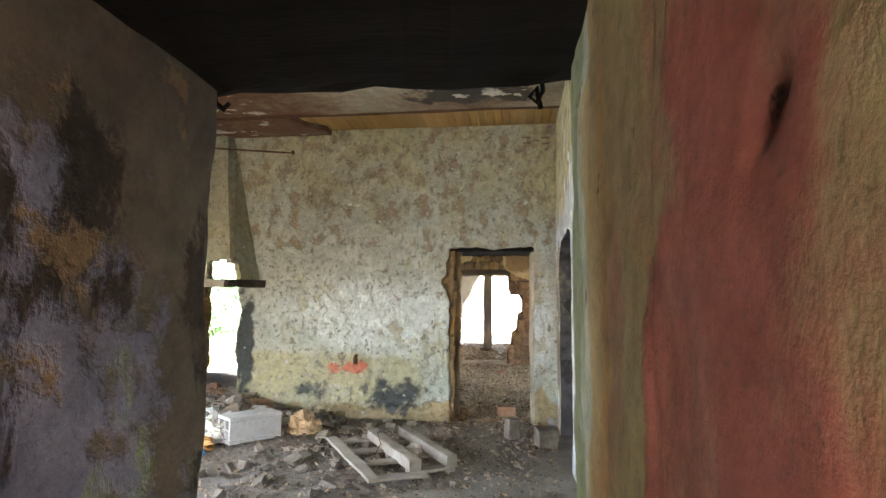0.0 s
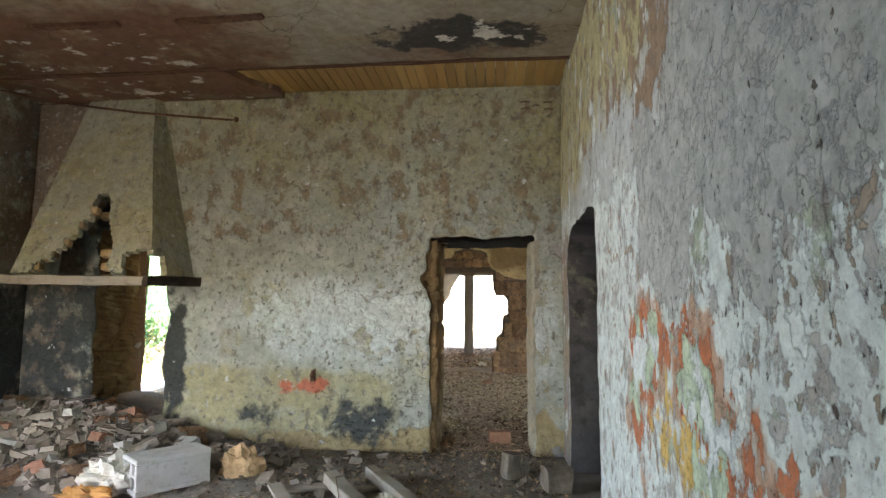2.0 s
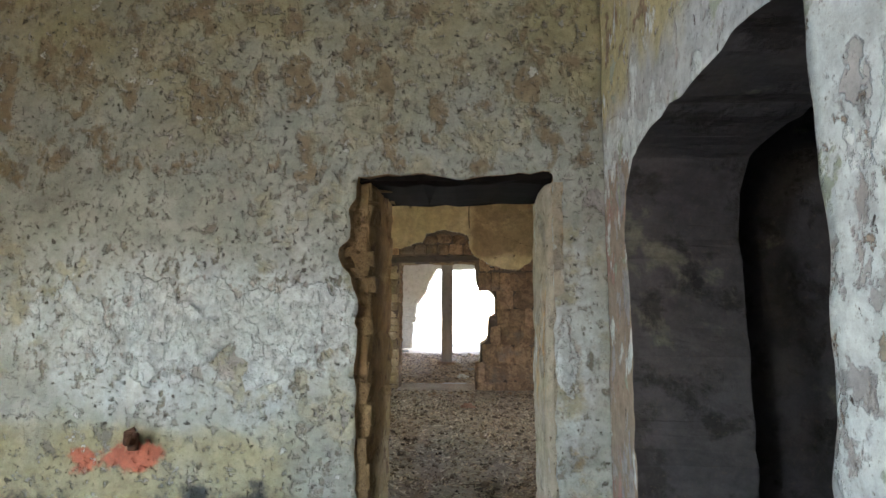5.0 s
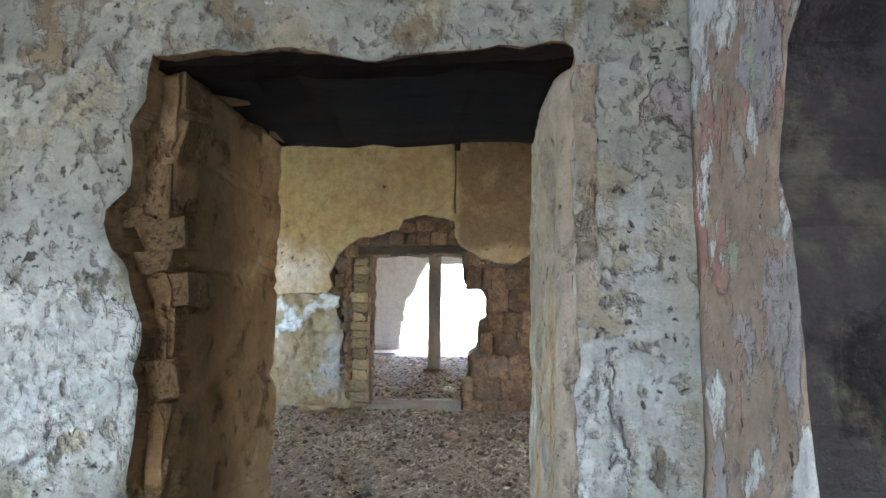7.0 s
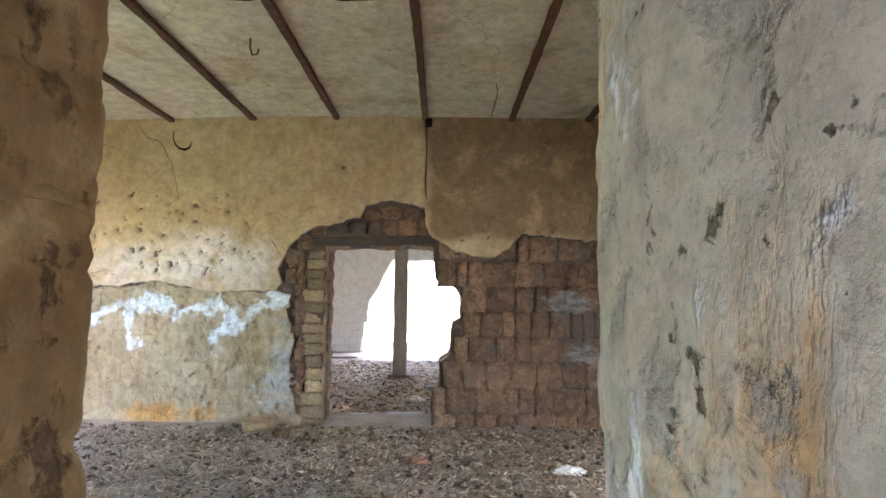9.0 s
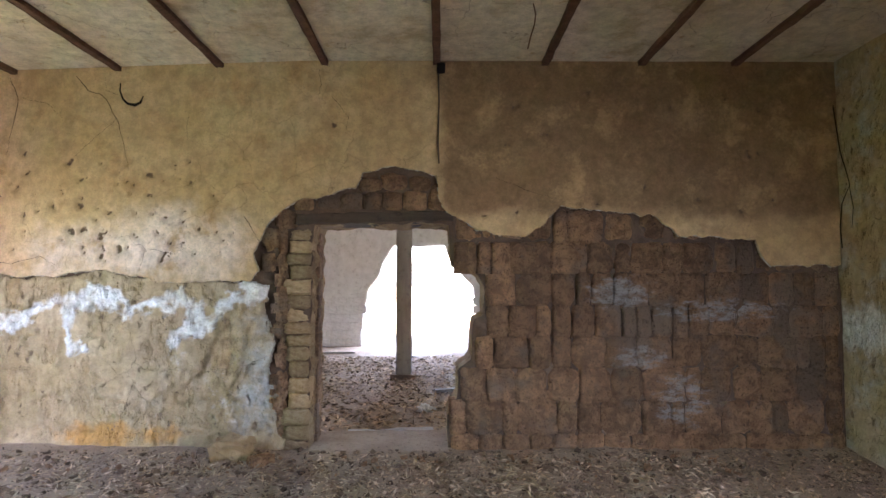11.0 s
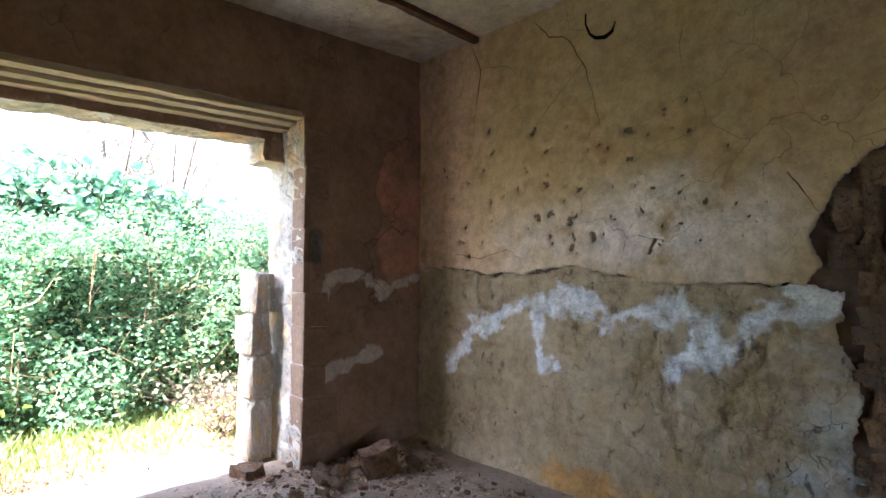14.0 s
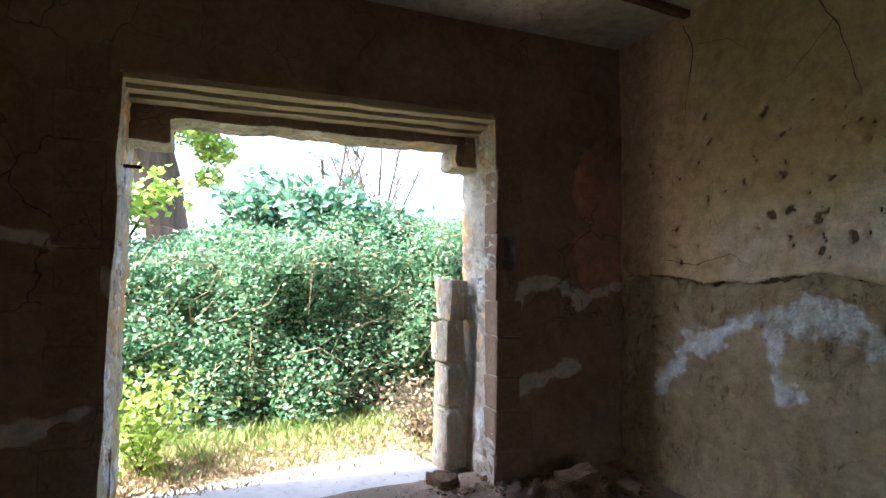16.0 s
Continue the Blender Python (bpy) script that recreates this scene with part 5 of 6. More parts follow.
# Dark tube drawn for a thin crack-like groove in the plaster; not a pipe.
thing("conduit", tube_bm([(0.02, 13.245, 3.56), (0.03, 13.25, 3.2), (0.02, 13.245, 2.8), (0.03, 13.25, 2.62)], [0.008, 0.006, 0.008, 0.006], 6), M["dark_wood"], O, "dark narrow tube standing for a thin groove down the plaster", "conduit")
stub = thing("joist_end", block_bm(0.07, 0.07, 0.09, 0.012, 0.01, 3, 1), M["charred"], pose(0.05, 13.25, 3.46, 20, 0, 0), "charred stub of a joist at the ceiling", "joist stub")
# Black crescent tube paints the shadow low in a broken pipe hole; no iron.
ring = empty("pipe_hole_crescent", pose(-2.88, 13.42, 3.26), "dark crescent for the shadow in a broken pipe hole", "wall hook")
part("hook", tube_bm([(-0.10, 0.0, 0.16), (-0.095, -0.012, 0.08), (-0.06, -0.02, 0.0), (-0.01, -0.03, -0.045), (0.06, -0.03, -0.06), (0.11, -0.03, -0.035), (0.13, -0.02, 0.03)], [0.005, 0.006, 0.008, 0.012, 0.014, 0.011, 0.005], 7), M["charred"], ring)
thing("ceiling_hook", tube_bm([(-1.36, 11.3, 3.6), (-1.36, 11.3, 3.5), (-1.34, 11.3, 3.44), (-1.30, 11.3, 3.45), (-1.29, 11.3, 3.49)], 0.008, 6), M["rust"], O, "small iron hook in the stable ceiling", "hook")
thing("hanging_wire", tube_bm([(0.72, 12.2, 3.6), (0.74, 12.2, 3.5), (0.73, 12.2, 3.42), (0.70, 12.2, 3.33), (0.68, 12.2, 3.24)], 0.005, 5), M["rust"], O, "thin wire hanging from the stable ceiling", "wire")
thing("stone", block_bm(0.30, 0.22, 0.17, 0.02, 0.06, 14, 3), M["pier_brick"], pose(-1.75, 13.12, 0.02, 0, 4, 12), "rough fallen stone by the broken doorway", "stone")
thing("stone", block_bm(0.18, 0.12, 0.09, 0.02, 0.02, 15, 2), M["adobe"], pose(-1.45, 12.98, 0.02, 0, 4, 40), "small fallen stone by the broken doorway", "stone")
thing("stone", block_bm(0.26, 0.18, 0.19, 0.02, 0.03, 16, 2), M["adobe"], pose(-4.45, 12.85, 0.06, 6, -14, 60), "brown broken stone in the stable corner", "stone")
thing("stone", block_bm(0.2, 0.16, 0.12, 0.02, 0.03, 17, 2), M["adobe"], pose(-5.05, 12.05, 0.03, 6, -4, 10), "stone at the foot of the garden opening", "stone")
thing("doorstep", block_bm(0.85, 0.35, 0.07, 0.02, 0.02, 18, 4), M["concrete"], pose(-0.45, 13.85, -0.01, 0, 0, 4), "worn pale stone threshold in the broken doorway", "doorstep")

post = empty("post", pose(-0.545, 17.4, 0), "weathered square post holding up the far room roof", "post")
part("shaft", beam_bm((0, 0, 0), (0.01, 0, 3.62), 0.25, 0.25, 0.008, 90, 14, up=(0, 1, 0)), M["post"], post)
part("footing", block_bm(0.40, 0.40, 0.09, 0.03, 0.015, 19, 2), M["adobe"], post)
for k, (x, y, L, r) in enumerate(((0.9, 18.5, 1.2, 40), (1.4, 17.0, 0.9, -70), (-2.3, 20.5, 1.0, 5), (0.2, 16.2, 0.5, 20))):
    thing("plank", beam_bm((-L / 2, 0, 0.05), (L / 2, 0, 0.05), 0.1, 0.04, 0.004, 95 + k, 5), M["grey_wood"] if k else M["concrete"], pose(x, y, 0, 0, 0, r), "loose grey plank on the far room floor", "plank", "far room planks")
crumple("paper_scrap", -0.13, 15.05, 0.0, 0.12, 0.14, 0.09, M["cloth"], "crumpled white paper on the far room floor", "paper scrap", 9.4)


def flakes(name, n, area, mat, label, seed, zfn, length=(0.02, 0.07), width=(0.006, 0.02)):
    rng = np.random.RandomState(seed)
    P = np.array([area(rng) for _ in range(n)])
    a = rng.uniform(0, 6.283, n)
    L, Wd = rng.uniform(*length, n) / 2, rng.uniform(*width, n) / 2
    tilt, roll = rng.normal(0, 0.3, n), rng.normal(0, 0.45, n)
    dx = np.stack([np.cos(a) * np.cos(tilt), np.sin(a) * np.cos(tilt), np.sin(tilt)], 1) * L[:, None]
    dy = np.stack([-np.sin(a) * np.cos(roll), np.cos(a) * np.cos(roll), np.sin(roll)], 1) * Wd[:, None]
    c = np.stack([P[:, 0], P[:, 1], zfn(P[:, 0], P[:, 1]) + rng.uniform(0.004, 0.03, n)], 1)
    V = np.stack([c - dx, c - dy, c + dx, c + dy], 1).reshape(-1, 3)
    F = np.arange(4 * n).reshape(n, 4)
    return tagged(mesh_object(name, V.tolist(), F.tolist(), mat), label, "litter", kind="stuff")


def stable_floor(x, y):
    u, v = x + 5.25, y - 7.4
    return (fbm(u, v, 2.5, 23) - 0.5) * 0.05 + 0.07 * smooth(v, 5.2, 6.0) + 0.06 * smooth(1.2 - u, 0, 1.2)


chips("dung_clods", 5200, lambda r: (r.uniform(-5.0, 3.6), 13.25 - 5.3 * r.rand()), (0.008, 0.034), M["clod"], "dark dung clods and crumbled earth over the stable floor", 51, lambda x, y: float(stable_floor(np.array(x), np.array(y))))
chips("dung_clods", 1200, lambda r: (r.uniform(-3.5, 3.2), r.uniform(14.1, 19)), (0.008, 0.024), M["clod"], "dark dung clods over the far room floor", 52, lambda x, y: 0.01)
flakes("leaf_litter", 34000, lambda r: (r.uniform(-5.0, 3.6), 13.2 - 5.0 * r.rand() ** 1.1), M["litter"], "dry leaves and straw strewn over the stable floor", 8, stable_floor)
flakes("leaf_litter", 16000, lambda r: (r.uniform(-4, 3.5), r.uniform(13.9, 20)), M["litter"], "dry straw and dung over the far room floor", 9, lambda x, y: 0.02 + 0 * x, (0.03, 0.13), (0.01, 0.04))
flakes("leaf_litter", 5000, lambda r: (r.uniform(-2.6, 0.7), r.uniform(4.0, 7.6)), M["litter"], "dry leaves and crumbs on the kitchen floor", 10, lambda x, y: 0.0 * x, (0.015, 0.06), (0.005, 0.025))

# iron hooks left in the first lintel
thing("iron_hook", tube_bm([(0.385, 1.59, 1.97), (0.39, 1.60, 1.925), (0.375, 1.605, 1.90), (0.36, 1.605, 1.915), (0.375, 1.60, 1.935), (0.385, 1.605, 1.885)], 0.006, 6), M["charred"], O, "bent iron hook hanging under the charred lintel", "hook")
thing("iron_hook", tube_bm([(-0.425, 1.585, 1.98), (-0.42, 1.595, 1.925), (-0.40, 1.60, 1.91), (-0.385, 1.60, 1.925)], [0.007, 0.008, 0.008, 0.006], 6), M["charred"], O, "small curled iron hook under the charred lintel", "hook")
flakes("straw", 12000, lambda r: (r.uniform(-3.0, 2.6), 13.1 - 5.0 * r.rand()), M["straw"], "pale broken straw strewn over the stable floor", 12, stable_floor, (0.03, 0.09), (0.006, 0.022))
flakes("leaf_litter", 2500, lambda r: (r.uniform(-0.7, 0.7), r.uniform(7.0, 8.4)), M["litter"], "dry leaves and straw on the kitchen doorway floor", 13, lambda x, y: 0.0 * x, (0.015, 0.06), (0.006, 0.02))

# ---- garden beyond the wide opening ----


def leaf_material(name, a, b, c):
    n = Nodes(name)
    r = n.rand(True)
    col = n.mix(n.range(r, 0.0, 0.7), a, b)
    col = n.mix(n.range(r, 0.86, 0.95), col, c)
    n.finish(col, 0.55, None, spec=0.35)
    n.bsdf.inputs["Subsurface Weight"].default_value = 0.0
    tr = n.t.nodes.new("ShaderNodeBsdfTranslucent")
    n.link(col, tr.inputs["Color"])
    mx = n.t.nodes.new("ShaderNodeMixShader")
    mx.inputs[0].default_value = 0.3
    n.link(n.bsdf.outputs[0], mx.inputs[1])
    n.link(tr.outputs[0], mx.inputs[2])
    n.link(mx.outputs[0], n.t.nodes["Material Output"].inputs["Surface"])
    return n.mat


M["bramble"] = leaf_material("bramble_leaves", (0.07, 0.18, 0.09), (0.21, 0.40, 0.21), (0.42, 0.38, 0.2))
M["fig"] = leaf_material("fig_leaves", (0.10, 0.24, 0.14), (0.19, 0.36, 0.22), (0.2, 0.3, 0.12))
M["bright"] = leaf_material("fresh_yellow_green_leaves", (0.22, 0.36, 0.05), (0.36, 0.50, 0.09), (0.42, 0.48, 0.12))
M["grass"] = leaf_material("grass_blades", (0.14, 0.24, 0.05), (0.26, 0.33, 0.10), (0.42, 0.36, 0.18))
M["dry"] = leaf_material("dry_stalks", (0.30, 0.22, 0.12), (0.42, 0.33, 0.20), (0.20, 0.13, 0.07))
M["pale_leaf"] = leaf_material("bleached_leaves", (0.46, 0.34, 0.19), (0.60, 0.48, 0.30), (0.35, 0.2, 0.1))
M["bark"] = simple("grey_brown_bark", (0.07, 0.05, 0.035), (0.14, 0.105, 0.075), 5, 0.95, 0.03, (1, 1, 0.3))
# Dark green that holds the shade between the bramble leaves.
M["thicket"] = simple("thicket_painted_shade", (0.05, 0.09, 0.04), (0.08, 0.13, 0.06), 6, 0.95, 0.05)


def leaves(name, C, size, mat, seed, parent=None, aspect=0.62, up=0.5):
    rng = np.random.RandomState(seed)
    n = len(C)
    d = rng.normal(size=(n, 3))
    d[:, 2] *= 0.6
    d /= np.linalg.norm(d, axis=1)[:, None]
    nn = rng.normal(size=(n, 3)) * 0.8 + np.array([0.5, 0, up])
    s = np.cross(nn, d)
    s /= np.linalg.norm(s, axis=1)[:, None] + 1e-9
    f = np.cross(d, s)
    L = (rng.uniform(*size, n) / 2)[:, None]
    V = np.stack([C - d * L, C + s * L * aspect + f * L * 0.25, C + d * L, C - s * L * aspect + f * L * 0.25], 1).reshape(-1, 3)
    return mesh_object(name, V.tolist(), np.arange(4 * n).reshape(n, 4).tolist(), mat, parent)


def bank(a, y):
    """The face of the bramble bank: a runs from its foot to its back."""
    k = np.clip(a, 0, 1)
    x = -7.35 - 0.28 * (y - 11.5) * (y < 11.5) * -0.9 - 1.0 * k - 5.0 * np.clip(k - 0.62, 0, 1)
    z = 2.15 * np.minimum(1, k / 0.72) ** 0.85 + 0.5 * np.clip((y - 11.6) / 3, -0.7, 0.6) * k
    bump = fbm(y * 1.0, k * 3.0, 1.3, 71) - 0.5
    return x + bump * 0.9, z + bump * 0.55 * k


ka, ya = np.meshgrid(np.linspace(0, 1, 30), np.linspace(3, 20, 90), indexing="ij")
bx, bz = bank(ka, ya)
idx = np.arange(ka.size).reshape(ka.shape)
quads = [[int(idx[i, j]), int(idx[i, j + 1]), int(idx[i + 1, j + 1]), int(idx[i + 1, j])] for i in range(29) for j in range(89)]
bramble = empty("bramble_thicket", O, "dense green bramble bank behind the grass strip", "bushes")
# Backing sheet behind the leaves, coloured dark for the shade in the gaps.
mesh_object("thicket_shade_sheet", np.stack([bx - 0.22, ya, bz - 0.15], -1).reshape(-1, 3).tolist(), quads, M["thicket"], bramble)
rng = np.random.RandomState(17)
n = 110000
k, y = rng.rand(n) ** 0.9, rng.uniform(6.0, 17.0, n)
x, z = bank(k, y)
keepm = fbm(y, k * 2.2, 3.5, 77) + rng.rand(n) * 0.35 > 0.52
C = np.stack([x + rng.normal(0, 0.10, n) + 0.05, y, z + rng.normal(0, 0.08, n) + 0.03], 1)[keepm]
leaves("leaf_mass", C, (0.032, 0.08), M["bramble"], 18, bramble)
stalks = bmesh.new()
for q in range(240):
    yy = rng.uniform(7.5, 15.5)
    kk = rng.uniform(0.1, 0.95)
    x0, z0 = (float(v) for v in bank(np.array(kk), np.array(yy)))
    a = rng.uniform(0, 6.28)
    L = rng.uniform(0.3, 0.9)
    p0 = Vector((x0 + 0.1, yy, z0))
    p1 = p0 + Vector((0.12, math.cos(a) * L * 0.5, 0.12 * L))
    p2 = p0 + Vector((0.16, math.cos(a) * L, math.sin(a) * L * 0.6))
    t = tube_bm([p0, p1, p2], [0.006, 0.005, 0.003], 4)
    me = bpy.data.meshes.new("tmp")
    t.to_mesh(me)
    t.free()
    stalks.from_mesh(me)
    bpy.data.meshes.remove(me)
part("cane_mass", stalks, M["dry"], bramble, "dry pale bramble canes")["kind"] = "stuff"


def shrub(name, x, y, z0, h, spread, count, size, leafmat, label, seed, twigs=14, bare=0.0, category="shrub", thick=1.0):
    rng = np.random.RandomState(seed)
    ob = empty(name, pose(x, y, z0), label, category)
    bm = bmesh.new()
    tips = []
    for q in range(twigs):
        a, lean = rng.uniform(0, 6.28), rng.uniform(0.1, 1.0) * spread
        hh = h * rng.uniform(0.55, 1.0)
        p = [Vector((0, 0, 0)), Vector((math.cos(a) * lean * 0.3, math.sin(a) * lean * 0.3, hh * 0.4)), Vector((math.cos(a) * lean * 0.75, math.sin(a) * lean * 0.75, hh * 0.75)), Vector((math.cos(a) * lean, math.sin(a) * lean, hh))]
        for src, rad in [(p, [0.03 * thick, 0.022 * thick, 0.014 * thick, 0.005 * thick])] + [([p[2], p[2] + Vector((rng.normal(0, 0.15), rng.normal(0, 0.15), 0.2)), p[2] + Vector((rng.normal(0, 0.35), rng.normal(0, 0.35), 0.42))], [0.011 * thick, 0.008 * thick, 0.003 * thick]) for _ in range(3)]:
            t = tube_bm(src, rad, 5)
            me = bpy.data.meshes.new("tmp")
            t.to_mesh(me)
            t.free()
            bm.from_mesh(me)
            bpy.data.meshes.remove(me)
            tips.append(src)
    part("twig_mass", bm, M["bark"] if count > 200 or bare == 0 else M["dry"], ob, "thin bare branches")["kind"] = "stuff"
    if count:
        C = []
        for q in range(count):
            src = tips[rng.randint(len(tips))]
            i = rng.randint(1, len(src))
            f = rng.rand()
            c = src[i - 1].lerp(src[i], f)
            C.append((c.x + rng.normal(0, 0.11), c.y + rng.normal(0, 0.11), c.z + rng.normal(0, 0.09)))
        leaves("foliage", np.array(C), size, leafmat, seed + 1, ob, 0.8)
    return ob


shrub("fig_shrub", -8.9, 12.4, 1.25, 1.65, 0.9, 1300, (0.09, 0.19), M["fig"], "broad-leaved fig shrub rising out of the brambles", 21)
shrub("fig_shrub", -9.2, 11.3, 1.5, 1.5, 0.7, 900, (0.09, 0.17), M["fig"], "smaller fig shrub among the brambles", 22)
shrub("fig_shrub", -9.0, 13.3, 1.3, 1.35, 0.8, 1000, (0.08, 0.17), M["fig"], "low fig shrub beside dry canes", 23)
shrub("bare_shrub", -10.2, 13.4, 1.5, 3.0, 1.3, 60, (0.05, 0.1), M["fig"], "tall leafless shrub with thin grey twigs", 24, 16)
shrub("bare_shrub", -9.6, 12.4, 1.5, 2.6, 0.9, 40, (0.05, 0.1), M["fig"], "leafless grey twigs above the fig leaves", 25, 12)
shrub("elder_bush", -9.2, 9.5, 1.2, 1.75, 0.7, 2600, (0.07, 0.14), M["bright"], "bright yellow-green leafy bush by the tree", 26)
shrub("weed_clump", -6.35, 10.05, 0.0, 0.55, 0.35, 700, (0.04, 0.09), M["bright"], "bright green weeds beside the opening", 27, 12, category="weeds", thick=0.2)
shrub("dry_weed_clump", -6.3, 12.42, 0.0, 0.3, 0.3, 500, (0.02, 0.06), M["dry"], "dry brown weeds beside the stone stub", 28, 60, 1.0, category="weeds", thick=0.15)

tree = empty("tree", pose(-14.2, 10.15, 0), "old tree with a thick gnarled trunk and yellow-green leaves", "tree")
part("trunk", tube_bm([(0.1, 0.3, 0), (0.05, 0.25, 1.5), (0, 0.15, 2.6), (0.0, -0.05, 3.5), (0.0, -0.2, 4.2), (0.05, -0.3, 5.0)], [0.55, 0.45, 0.40, 0.46, 0.42, 0.3], 14), M["bark"], tree)
for q, (dy, dz, r) in enumerate(((-1.4, 1.6, 0.12), (1.2, 1.9, 0.14), (0.4, 2.6, 0.16), (-0.6, 2.4, 0.12), (-1.5, 0.6, 0.09))):
    part("limb", tube_bm([(0, -0.2, 4.0), (0.1, -0.2 + dy * 0.4, 4.0 + dz * 0.5), (0.2, -0.2 + dy, 4.0 + dz)], [r * 1.4, r, r * 0.4], 8), M["bark"], tree)
rng = np.random.RandomState(33)
cl2 = []
for cx, cy, cz, r, cnt in ((0.6, -0.9, 4.3, 0.5, 700), (0.9, 0.55, 4.5, 0.5, 700), (0.3, -0.3, 5.1, 0.75, 1200), (0.4, 0.7, 4.9, 0.6, 1000), (0.5, 1.0, 4.2, 0.45, 600), (0.3, -1.2, 4.6, 0.6, 700), (0.2, 0.2, 5.9, 0.9, 1200), (0.3, -0.9, 3.0, 0.55, 600), (0.6, 0.9, 3.6, 0.3, 300)):
    v = rng.normal(size=(cnt, 3))
    v /= np.linalg.norm(v, axis=1)[:, None]
    cl2.append(v * (r * rng.rand(cnt, 1) ** 0.45) * (1, 1, 0.8) + (cx, cy, cz))
leaves("crown", np.concatenate(cl2), (0.08, 0.17), M["bright"], 34, tree)


def blades(name, n, area, h, mat, label, seed):
    rng = np.random.RandomState(seed)
    P = np.array([area(rng) for _ in range(n)])
    a = rng.uniform(0, 6.283, n)
    hh = rng.uniform(*h, n)
    lean = rng.normal(0, 0.4, (n, 2)) * hh[:, None]
    w = rng.uniform(0.004, 0.009, n)
    side = np.stack([np.cos(a) * w, np.sin(a) * w, 0 * w], 1)
    base = np.stack([P[:, 0], P[:, 1], 0 * a], 1)
    mid = base + np.stack([lean[:, 0] * 0.35, lean[:, 1] * 0.35, hh * 0.6], 1)
    tip = base + np.stack([lean[:, 0], lean[:, 1], hh], 1)
    V = np.stack([base - side, base + side, mid + side * 0.7, tip, mid - side * 0.7], 1).reshape(-1, 3)
    return tagged(mesh_object(name, V.tolist(), np.arange(5 * n).reshape(n, 5).tolist(), mat), label, "grass", kind="stuff")


def strip(rng):
    while True:
        x, y = rng.uniform(-8.6, -6.0), rng.uniform(8.2, 13.6)
        if rng.rand() < 0.15 + 0.85 * float(smooth(np.array(-x), 6.2, 7.0)):
            return x, y


blades("grass", 16000, strip, (0.04, 0.19), M["grass"], "sunlit green and yellowing grass strip", 41)
blades("dry_grass", 5000, lambda r: (r.uniform(-7.0, -5.7), r.uniform(8.8, 13.2)), (0.03, 0.12), M["dry"], "short dry grass at the edge of the slab", 42)
flakes("leaf_litter", 6000, lambda r: (r.uniform(-7.2, -5.4), r.uniform(9.2, 13.2)), M["dry"], "dry fallen leaves outside the opening", 43, lambda x, y: 0.0 * x, (0.03, 0.08), (0.015, 0.04))
blades("grass", 2500, lambda r: (r.uniform(-6, 6), r.uniform(23.5, 34)), (0.05, 0.2), M["grass"], "grass outside the far opening", 44)
sheet("ground_garden", (-12, 7.5, 0.0), (1, 0, 0), 6.6, 8, 0.12, [], 0.1, [M["earth"], M["earth"]], lambda u, v: (fbm(u, v, 1.5, 81) - 0.5) * 0.06 - 0.03, vaxis=(0, 1, 0))
flakes("leaf_litter", 5000, lambda r: (r.uniform(-7.1, -5.75), r.uniform(9.9, 12.6)), M["pale_leaf"], "bleached fallen leaves before the slab", 47, lambda x, y: 0.01 + 0.0 * x, (0.04, 0.09), (0.02, 0.05))
thing("slab", block_bm(1.05, 2.35, 0.07, 0.02, 0.012, 33, 6), M["slab"], pose(-5.42, 11.05, -0.03, 0, 0, 5), "sunlit cracked concrete threshold slab", "slab")
thing("plank", beam_bm((-8.2, 10.35, 0.06), (-7.3, 10.98, 0.06), 0.16, 0.04, 0.004, 99, 5), M["concrete"], O, "pale bleached plank lying in the grass", "plank")
nail = thing("iron_peg", tube_bm([(-5.12, 9.90, 2.26), (-5.12, 10.0, 2.26)], 0.012, 6), M["rust"], O, "short iron peg in the jamb", "peg")

# pale boards under the lintel of the garden opening
for k, (depth, z, w) in enumerate(((0.06, 2.835, 0.11), (0.175, 2.805, 0.11), (0.29, 2.775, 0.11))):
    a, b = W0 + WU * wu(9.86) - WN * depth, W0 + WU * wu(12.41) - WN * depth
    thing("lintel_board", beam_bm((a.x, a.y, z), (b.x, b.y, z + 0.02), w, 0.05, 0.006, 120 + k, 16), M["pale_board"], O, "pale weathered board in the soffit of the garden opening", "lintel board", "soffit boards")

# ---- blocks and bricks of the walls ----
WALL = {o.name: o for o in scene.objects}


